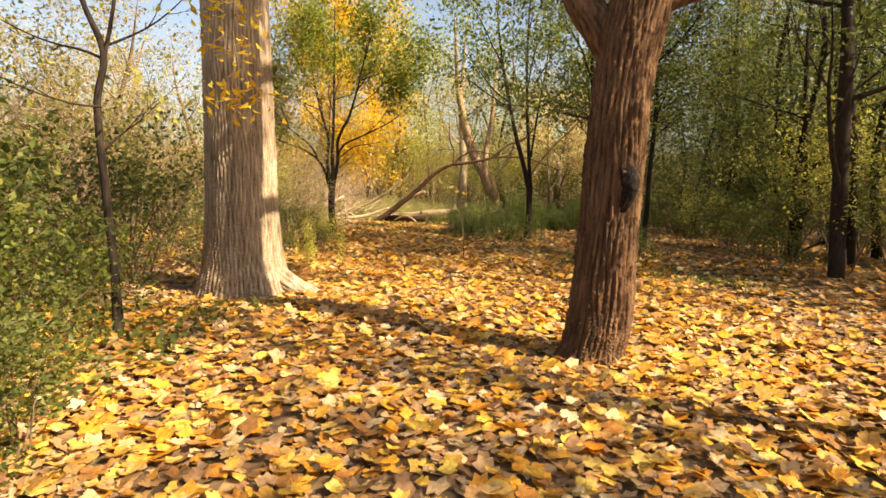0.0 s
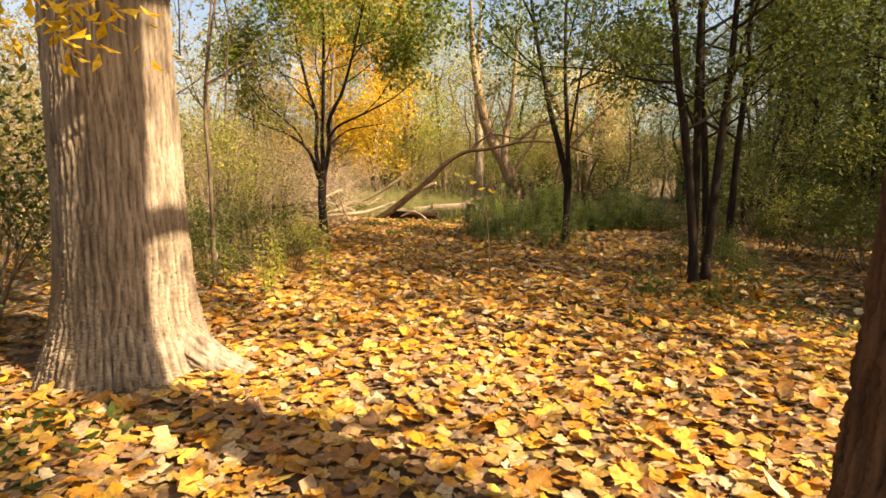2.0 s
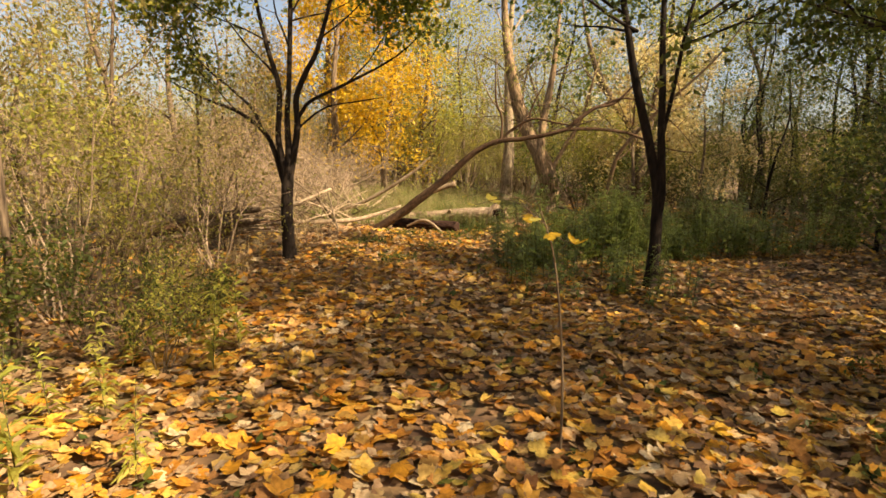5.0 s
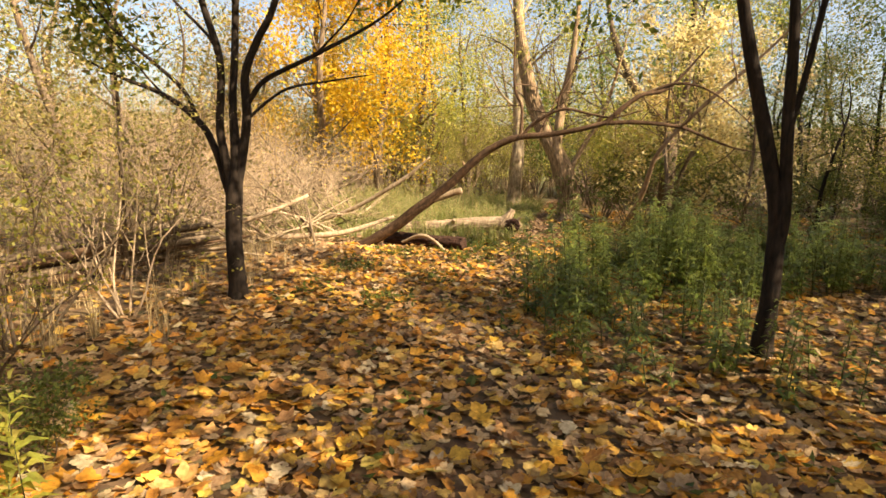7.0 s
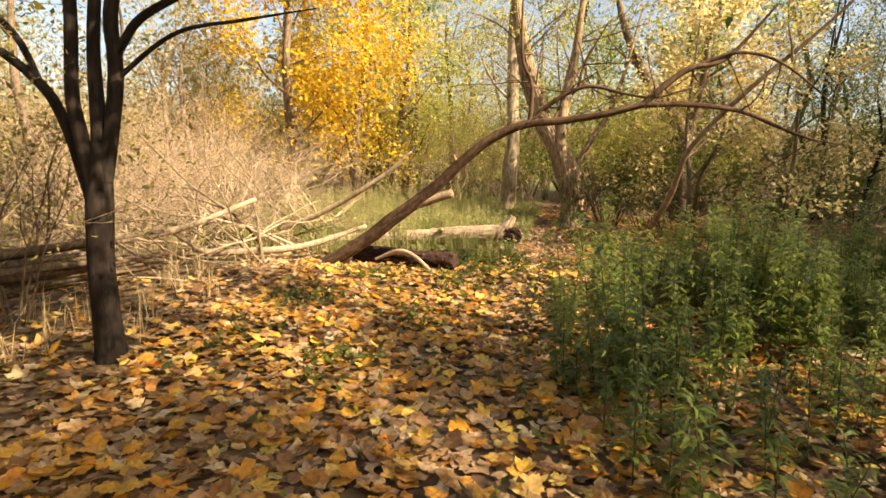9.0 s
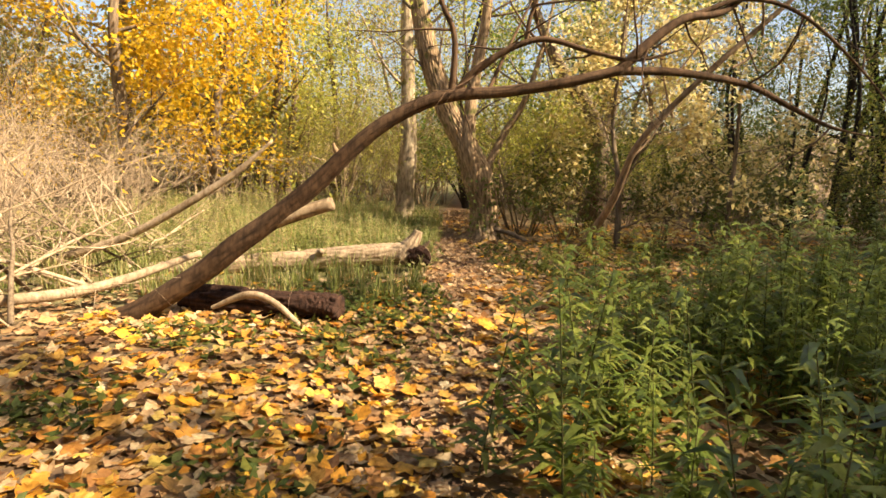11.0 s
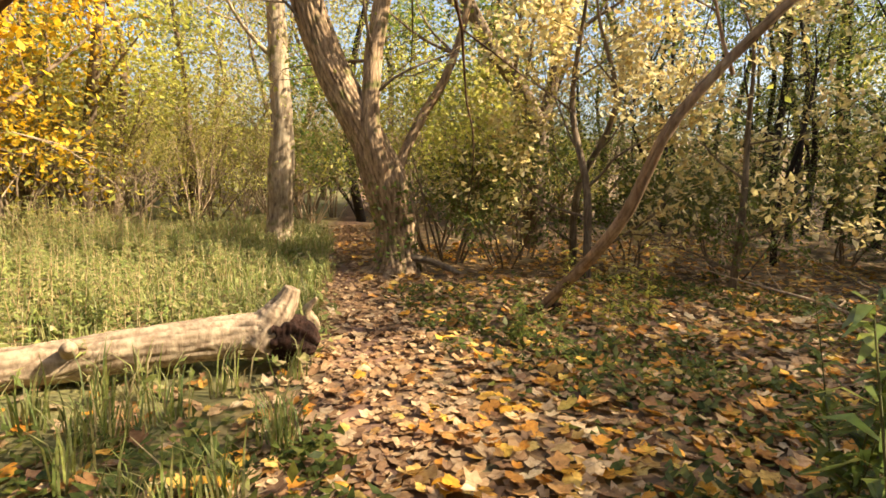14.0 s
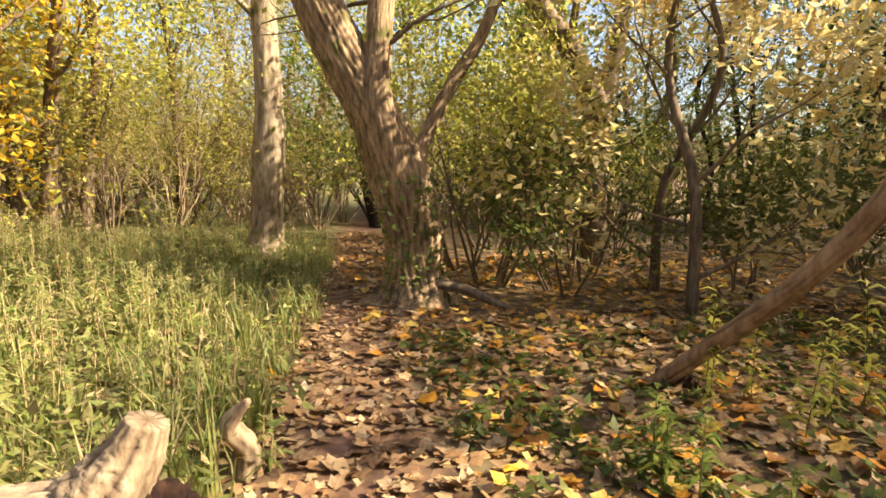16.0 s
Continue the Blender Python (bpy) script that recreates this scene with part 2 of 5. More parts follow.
def spline(nodes, n):
    """Catmull-Rom through nodes of (x, y, z, radius)."""
    p = np.asarray(nodes, float)
    q = np.vstack([2 * p[0] - p[1], p, 2 * p[-1] - p[-2]])
    t = np.linspace(0, len(p) - 1 - 1e-6, n)
    i, u = t.astype(int), (t % 1)[:, None]
    a, b, c, d = q[i], q[i + 1], q[i + 2], q[i + 3]
    r = 0.5 * (2 * b + (c - a) * u + (2 * a - 5 * b + 4 * c - d) * u ** 2 + (3 * b - a - 3 * c + d) * u ** 3)
    r[:, 3] = np.maximum(r[:, 3], 0.0006)
    return r


def tube(nodes, segs=8, rings=12, ridge=0.0, count=30, shag=0.0, lump=0.0, cap=True, seed=0, roots=0.0):
    """A limb along nodes; ridge: depth of the bark's furrows against the radius, count of them round the limb."""
    s = spline(nodes, rings)
    r_ = np.random.default_rng(seed)
    if cap:
        tail = np.vstack([s[-1], s[-1]])
        tail[0, 3] *= 0.6
        tail[1, 3] *= 0.03
        s = np.vstack([s, tail])
    c, r = s[:, :3], s[:, 3]
    t = np.gradient(c[:rings], axis=0)
    t = np.vstack([t, np.repeat(t[-1:], len(c) - rings, 0)])
    t /= np.linalg.norm(t, axis=1, keepdims=True) + 1e-9
    mean = c[-1] - c[0]
    ref = np.array([1.0, 0, 0]) if abs(mean[2]) > 0.8 * np.linalg.norm(mean) else np.array([0, 0, 1.0])
    u = ref - (t @ ref)[:, None] * t
    u /= np.linalg.norm(u, axis=1, keepdims=True) + 1e-9
    w = np.cross(t, u)
    a = np.linspace(0, 2 * math.pi, segs, endpoint=False)
    A, Z = np.meshgrid(a, np.cumsum(np.r_[0, np.linalg.norm(np.diff(c, axis=0), axis=1)]))
    R = np.repeat(r[:, None], segs, 1)
    f, deep = np.ones_like(A), None
    if lump:
        ph = r_.uniform(0, 6.28, 8)
        f += lump * (np.sin(2 * A + 1.7 * Z + ph[0]) * 0.5 + np.sin(3 * A - 2.6 * Z + ph[1]) * 0.3 + np.sin(5 * A + 4 * Z + ph[2]) * 0.2)
    if roots:
        low = np.exp(-Z / 0.28)
        f += roots * low * (0.5 + 0.5 * np.sin(4 * A + r_.uniform(0, 6)) + 0.35 * np.sin(7 * A + r_.uniform(0, 6)))
    if ridge:
        ph = r_.uniform(0, 6.28, 12)
        sway = 0.9 * np.sin(3.1 * Z + ph[0] + 2 * A) + 0.7 * np.sin(6.3 * Z + ph[1] - 3 * A) + 0.5 * np.sin(11 * Z + ph[2] + 5 * A)
        furrow = np.abs(np.sin(0.5 * count * A + sway)) ** 0.4
        furrow2 = np.abs(np.sin(0.5 * (count - 7) * A - 1.2 * sway + ph[3])) ** 0.8
        breaks = 0.5 + 0.5 * np.sin(19 * Z + 4 * np.sin(count * 0.37 * A + ph[4]) + ph[5])
        f += ridge * (0.75 * furrow + 0.3 * furrow2 - 0.7 + 0.22 * breaks)
        f += ridge * 0.16 * r_.standard_normal(f.shape)
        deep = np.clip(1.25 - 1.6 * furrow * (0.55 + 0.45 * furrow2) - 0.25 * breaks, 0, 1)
    if shag:
        f += shag * np.maximum(0, np.sin(9 * Z + 6 * np.sin(7 * A))) ** 3
    V = c[:, None, :] + (R * f)[..., None] * (np.cos(A)[..., None] * u[:, None, :] + np.sin(A)[..., None] * w[:, None, :])
    k = len(c)
    i = np.arange((k - 1) * segs)
    row, col = i // segs, i % segs
    nxt = (col + 1) % segs
    F = np.stack([row * segs + col, row * segs + nxt, (row + 1) * segs + nxt, (row + 1) * segs + col], 1)
    return (V.reshape(-1, 3), F) if deep is None else (V.reshape(-1, 3), F, deep.ravel())


def grow(g, r_, p, d, length, radius, depth, tips, kids=4, lift=0.12, wob=0.22, angle=0.75, shrink=0.6, keep=0.03, top=True):
    """A bough with its side twigs; the twig ends go into tips."""
    p, d = np.asarray(p, float), np.asarray(d, float) / np.linalg.norm(d)
    nodes, k = [(*p, radius)], 5
    at = []
    for i in range(k):
        d = d + r_.normal(0, wob, 3) * 0.5 + np.array([0, 0, lift])
        d /= np.linalg.norm(d)
        p = p + d * length / k
        nodes.append((*p, radius * (1 - (i + 1) / k * (1 - keep * 8 if depth else 0.85))))
        at.append((p.copy(), d.copy(), nodes[-1][3]))
    segs = 7 if depth > 1 else (5 if depth == 1 else 4)
    g.add(*tube(nodes, segs, 9 if depth > 1 else 6, cap=False))
    if depth == 0:
        tips.extend((q, e) for q, e, _ in at[1:])
        return
    if top:
        g.twigs = g.twigs or Geo()
    sub = g.twigs if top else g
    for j in range(kids):
        q, e, rr = at[min(k - 1, 1 + j * (k - 1) // max(1, kids - 1) if kids > 1 else k - 1)]
        side = np.cross(e, r_.normal(0, 1, 3))
        side /= np.linalg.norm(side) + 1e-9
        ang = angle * r_.uniform(0.6, 1.2)
        grow(sub, r_, q, e * math.cos(ang) + side * math.sin(ang), length * shrink * r_.uniform(0.7, 1.15), max(0.003, rr * 0.62), depth - 1, tips, kids, lift, wob, angle, shrink, keep, False)
    tips.append((at[-1][0], at[-1][1]))


def leaf_quads(P, size, r_, width=0.5, flat=0.0, droop=0.0):
    """Small pointed leaves, each one folded quad, at the places P."""
    n = len(P)
    u = r_.normal(0, 1, (n, 3))
    u[:, 2] = u[:, 2] * (1 - flat) - droop
    u /= np.linalg.norm(u, axis=1, keepdims=True)
    b = r_.normal(0, 1, (n, 3))
    b[:, 2] *= 1 - flat
    w = np.cross(u, b)
    if flat:
        w = np.cross(u, np.array([0, 0, 1.0]) + r_.normal(0, 0.5 * (1 - flat), (n, 3)))
    w /= np.linalg.norm(w, axis=1, keepdims=True) + 1e-9
    nn = np.cross(u, w)
    s = (size * r_.uniform(0.6, 1.25, n))[:, None]
    mid = P + u * s * 0.45
    V = np.stack([P, mid + w * s * width * 0.5 + nn * s * 0.10, P + u * s - nn * s * 0.08, mid - w * s * width * 0.5 + nn * s * 0.10], 1).reshape(-1, 3)
    return V, np.arange(4 * n).reshape(-1, 4)


def crown(tips, n, size, r_, loose=0.16, width=0.55, droop=0.3, clear=False):
    T = np.array([q for q, _ in tips])
    P = T[r_.integers(0, len(T), n)] + r_.normal(0, loose, (n, 3))
    if clear:
        P = P[~((np.abs(P[:, 0] - path_x(P[:, 1])) < 1.5) & (P[:, 2] < 3.3))]
    return Geo().add(*leaf_quads(P, size, r_, width, 0.2, droop))


LOBES = [(-2.35, 0.66), (-1.15, 0.92), (0.0, 1.0), (1.15, 0.92), (2.35, 0.66)]


def maple_template(fine):
    """A five-lobed leaf in the unit circle, stalk end at the back, as quads round the middle."""
    pts, quads = [(0, 0, 0)], []
    angles = [a for a, _ in LOBES]
    notch = [-3.0] + [(a + b) / 2 for a, b in zip(angles, angles[1:])] + [3.0]
    for i, (a, rad) in enumerate(LOBES):
        n0, n1 = notch[i], notch[i + 1]
        ring = [(n0, 0.66 if 0 < i else 0.3)]
        if fine:
            ring += [(a - 0.34, 0.86 * rad), (a - 0.15, 0.84 * rad), (a, rad), (a + 0.15, 0.84 * rad), (a + 0.34, 0.86 * rad)]
        else:
            ring += [(a, rad)]
        ring += [(n1, 0.66 if i < 4 else 0.3)]
        k = len(pts)
        pts += [(math.cos(t) * q, math.sin(t) * q, 0) for t, q in ring]
        for j in range(0, len(ring) - 1, 2):
            quads.append((0, k + j, k + j + 1, k + j + 2))
    return np.array(pts), np.array(quads)


def maple_leaves(P, size, r_, fine=True, tilt=0.2):
    """Fallen leaves lying about at P, curled a little, none like another."""
    T, Q = maple_template(fine)
    n = len(P)
    yaw = r_.uniform(0, 2 * math.pi, n)
    ax, ay = r_.normal(0, tilt, n), r_.normal(0, tilt, n)
    s = size * r_.uniform(0.55, 1.2, n)
    rr = (T[:, 0] ** 2 + T[:, 1] ** 2)[None]
    curl = r_.normal(0.16, 0.22, n)[:, None]
    fold = r_.normal(0.0, 0.22, n)[:, None]
    x = np.repeat(T[None, :, 0], n, 0) * r_.uniform(0.8, 1.15, n)[:, None]
    y = np.repeat(T[None, :, 1], n, 0)
    z = curl * rr + fold * np.abs(y) + r_.normal(0, 0.05, (n, len(T))) * rr
    c, sn = np.cos(yaw)[:, None], np.sin(yaw)[:, None]
    X, Y = x * c - y * sn, x * sn + y * c
    Z = z + ax[:, None] * X + ay[:, None] * Y
    V = np.stack([X, Y, Z], 2) * (0.5 * s)[:, None, None] + P[:, None, :]
    low = V[:, :, 2].min(1)
    V[:, :, 2] += np.maximum(0, P[:, 2] - low)[:, None] * 0.75
    F = Q[None] + (np.arange(n) * len(T))[:, None, None]
    return V.reshape(-1, 3), F.reshape(-1, 4)


# ---- ground ----
def build_ground():
    xs = np.unique(np.r_[np.linspace(-400, -80, 8), np.linspace(-80, -14, 26), np.linspace(-14, 14, 170), np.linspace(14, 80, 26), np.linspace(80, 400, 8)])
    ys = np.unique(np.r_[np.linspace(-400, -70, 8), np.linspace(-70, -4, 24), np.linspace(-4, 40, 260), np.linspace(40, 100, 24), np.linspace(100, 500, 8)])
    X, Y = np.meshgrid(xs, ys)
    V = np.stack([X, Y, height(X, Y)], 2).reshape(-1, 3)
    nx, ny = len(xs), len(ys)
    i = np.arange((nx - 1) * (ny - 1))
    a = (i // (nx - 1)) * nx + i % (nx - 1)
    g = Geo().add(V, np.stack([a, a + 1, a + 1 + nx, a + nx], 1))
    ob = whole("ground", g, GROUND, "forest floor of dark leaf mould with a trodden path", "ground", kind="structure", smooth_faces=True)
    off = np.abs(V[:, 0] - path_x(V[:, 1]))
    wob = 0.10 * np.sin(2.3 * V[:, 1]) + 0.07 * np.sin(5.1 * V[:, 1] + 1)
    trod = np.clip(1.25 - (off + wob) / 0.38, 0, 1) * np.clip((V[:, 1] - 16.5) / 3, 0.25, 1) * 0.9
    green = np.clip((V[:, 1] - 19.5) / 2.5, 0, 1) * np.clip((path_x(V[:, 1]) - 0.35 - V[:, 0]) / 0.6, 0, 1) * 0.75
    col = ob.data.color_attributes.new("cover", "FLOAT_COLOR", "POINT")
    col.data.foreach_set("color", np.stack([trod, green, 0 * trod, 0 * trod + 1], 1).astype(np.float32).ravel())
    return ob


ground = build_ground()


def scatter(n, x0, x1, y0, y1, keep=None):
    P = np.stack([rng.uniform(x0, x1, n), rng.uniform(y0, y1, n), np.zeros(n)], 1)
    if keep is not None:
        P = P[rng.uniform(0, 1, n) < keep(P[:, 0], P[:, 1])]
    P[:, 2] = height(P[:, 0], P[:, 1]) + 0.004
    return P


def leafy(x, y):
    """How thickly the big yellow leaves lie."""
    far = np.clip((22.5 - y) / 2.5, 0.35, 1)
    trod = np.where(np.abs(x - path_x(y)) < 0.35, np.where(y > 17, 0.5, np.where(y > 9, 0.6, 0.8)), 1)
    left = np.where((x < path_x(y) - 0.4) & (y > 22.2), 0.25, 1)
    wet = np.where((x > 0.0) & (y > 14.5) & (y < 20.5), 0.6, 1)
    return far * trod * left * wet


def lift(P, most):
    P[:, 2] += rng.uniform(0, most, len(P))
    return P


g = Geo()
g.add(*maple_leaves(lift(scatter(13500, -3.6, 3.2, 0.9, 13, leafy), 0.04), 0.14, rng, True))
g.add(*maple_leaves(lift(scatter(9500, -4, 3.5, 13, 23, leafy), 0.04), 0.135, rng, True))
whole("fallen_leaves", g, MAPLE, "yellow and orange maple leaves lying thick on the ground", "leaves", kind="stuff")
g = Geo()
g.add(*maple_leaves(lift(scatter(16000, -9, 9, -2, 19, leafy), 0.04), 0.15, rng, False))
g.add(*maple_leaves(lift(scatter(9000, 0.3, 9, 18, 30, lambda x, y: 0.6 + 0 * x), 0.04), 0.14, rng, False))
g.add(*maple_leaves(lift(scatter(5000, -15, 17, -4, 38, leafy), 0.04), 0.18, rng, False))
whole("scattered_leaves", g, MAPLE, "orange and tan fallen leaves under the trees", "leaves", kind="stuff")
g = Geo()
g.add(*maple_leaves(lift(scatter(38000, -5, 6, 0.8, 26, lambda x, y: np.where((x < path_x(y) - 0.4) & (y > 21.5), 0.3, 1)), 0.02), 0.12, rng, False, 0.2))
g.add(*maple_leaves(lift(scatter(16000, -1.6, 2, 16, 34, lambda x, y: np.clip(1.35 - np.abs(x - path_x(y)) / 0.5, 0, 1)), 0.02), 0.085, rng, False, 0.2))
whole("leaf_litter", g, LITTER, "crumbled brown leaf litter trodden into the path", "leaf litter", kind="stuff")

# ---- the large trees by the path ----
def ash_tree():
    base = (-2.93, 7.0, 0)
    t = thing("ash_tree", base, "massive old tree with deeply ridged grey-brown bark and flared foot", "tree")
    nodes = [(-2.90, 6.98, -0.1, 0.62), (-2.91, 6.98, 0.10, 0.54), (-2.93, 7.0, 0.4, 0.475), (-2.93, 7.0, 0.9, 0.435), (-2.93, 7.0, 1.7, 0.415), (-2.95, 7.0, 3.2, 0.385), (-2.98, 7.02, 5.5, 0.34), (-3.0, 7.0, 8.5, 0.26), (-3.0, 7.0, 12, 0.12)]
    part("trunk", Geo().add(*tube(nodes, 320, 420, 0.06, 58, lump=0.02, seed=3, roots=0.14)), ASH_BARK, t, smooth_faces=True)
    part("root", Geo().add(*tube([(-2.72, 6.98, 0.62, 0.05), (-2.55, 6.95, 0.30, 0.12), (-2.28, 6.92, 0.08, 0.125), (-1.8, 6.88, -0.07, 0.05)], 60, 40, 0.16, 18, seed=5)), ASH_BARK, t, "buttress root running into the leaves", True)
    r3 = np.random.default_rng(620)
    spray = part("hanging_branch", Geo().add(*tube([(-2.85, 6.75, 4.3, 0.03), (-2.6, 6.2, 4.0, 0.02), (-2.55, 6.0, 3.2, 0.012), (-2.62, 6.1, 2.5, 0.006), (-2.7, 6.15, 2.05, 0.003)], 6, 30)), GREY_BARK, t)
    P = np.concatenate([r3.normal((-2.66, 6.15, 2.25), (0.22, 0.12, 0.13), (60, 3)), r3.normal((-2.6, 6.1, 2.8), (0.25, 0.12, 0.25), (60, 3)), r3.normal((-2.6, 6.1, 3.5), (0.3, 0.15, 0.3), (60, 3))])
    part("leaves", Geo().add(*leaf_quads(P, 0.13, r3, 0.4, 0.3, 0.4)), YELLOW, t, "spray of narrow yellow leaves")
    tips, r_ = [], np.random.default_rng(31)
    for k in range(7):
        a, z = k * 2.4, 5.2 + k * 0.9
        g = Geo()
        grow(g, r_, (-2.98, 7.0, z), (math.cos(a), math.sin(a), 0.5), 4.2 - 0.25 * k, 0.13, 2, tips, 4)
        part("limb", g, ASH_BARK, t)
    part("crown", crown(tips, 5200, 0.15, r_, 0.25), YELLOW, t, "thinning yellow foliage high overhead")


def shaggy_tree():
    base = (1.03, 4.64, 0)
    t = thing("shaggy_tree", base, "leaning tree with shaggy red-brown bark and a black hollow", "tree")
    nodes = [(0.967, 4.640, -0.120, 0.307), (0.988, 4.640, 0.060, 0.238), (1.030, 4.640, 0.303, 0.238), (1.061, 4.640, 0.836, 0.220), (1.092, 4.640, 1.504, 0.218), (1.134, 4.640, 2.152, 0.215), (1.238, 4.640, 2.790, 0.217), (1.477, 4.670, 4.012, 0.186), (1.768, 4.720, 6.207, 0.140), (1.976, 4.720, 9.342, 0.056)]
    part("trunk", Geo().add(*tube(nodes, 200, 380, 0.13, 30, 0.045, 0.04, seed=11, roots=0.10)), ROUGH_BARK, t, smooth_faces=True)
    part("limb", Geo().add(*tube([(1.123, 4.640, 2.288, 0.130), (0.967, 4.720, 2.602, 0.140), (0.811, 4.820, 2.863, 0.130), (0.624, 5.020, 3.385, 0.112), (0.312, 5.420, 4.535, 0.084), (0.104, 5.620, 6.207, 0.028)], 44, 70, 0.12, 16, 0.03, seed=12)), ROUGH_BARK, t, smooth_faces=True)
    # hollow burl on the side of the trunk
    part("limb", Geo().add(*tube([(1.22, 4.64, 2.62, 0.09), (1.5, 4.62, 2.80, 0.07), (1.95, 4.6, 2.90, 0.055), (2.5, 4.6, 3.0, 0.045), (3.3, 4.5, 3.6, 0.015)], 24, 50, 0.1, 9, lump=0.08, seed=13)), ROUGH_BARK, t, smooth_faces=True)
    burl = [(1.065, 4.550, 1.715, 0.043), (1.096, 4.520, 1.612, 0.078), (1.122, 4.500, 1.491, 0.098), (1.132, 4.490, 1.372, 0.103), (1.101, 4.500, 1.235, 0.085), (1.054, 4.540, 1.098, 0.043)]
    b = part("burl", Geo().add(*tube(burl, 60, 60, 0.30, 13, 0.12, 0.16, seed=14)), ROUGH_BARK, t, "swollen lip of torn bark round the hollow", True)
    # solid lump; its near-black colour stands for the shade inside the hollow
    part("hollow", Geo().add(*tube([(1.116, 4.450, 1.561, 0.027), (1.142, 4.440, 1.489, 0.066), (1.158, 4.430, 1.401, 0.081), (1.147, 4.440, 1.312, 0.070), (1.116, 4.460, 1.205, 0.052), (1.085, 4.480, 1.134, 0.017)], 40, 36, 0.25, 9, lump=0.22, seed=15)), HOLLOW, b, "knot hollow, its inner shade put in as a black lump")
    tips, r_ = [], np.random.default_rng(33)
    for k in range(7):
        a, z = 0.5 + k * 2.3, 5.0 + 0.55 * k
        g = Geo()
        grow(g, r_, (1.64 + 0.05 * k, 4.71, z), (math.cos(a), math.sin(a), 0.45), 3.4 - 0.2 * k, 0.10, 2, tips, 4)
        part("limb", g, ROUGH_BARK, t)
    part("crown", crown(tips, 9000, 0.15, r_, 0.25), OLIVE, t, "olive and yellow foliage high overhead")


ash_tree()
shaggy_tree()


def stem_tree(name, base, stems, label, bark, leaf, leaves, size, seed, boughs, loose=0.24, thick=14, ridge=0.07):
    """A small tree of one or more stems, boughs given as (root, direction, length, radius)."""
    t = thing(name, base, label, "tree")
    for i, nodes in enumerate(stems):
        part("trunk" if i == 0 else "stem", Geo().add(*tube(nodes, thick, 60, ridge, 9, lump=0.05, seed=seed + i, roots=0.1 if i == 0 else 0)), bark, t, smooth_faces=True)
    tips, r_ = [], np.random.default_rng(seed)
    for p, d, length, rad in boughs:
        g = Geo()
        grow(g, r_, p, d, length, rad, 2, tips, 4, 0.05, 0.2, 0.7, 0.55)
        part("limb", g, bark, t)
    if leaves:
        part("crown", crown(tips, leaves, size, r_, loose, clear=True), leaf, t)
    return t


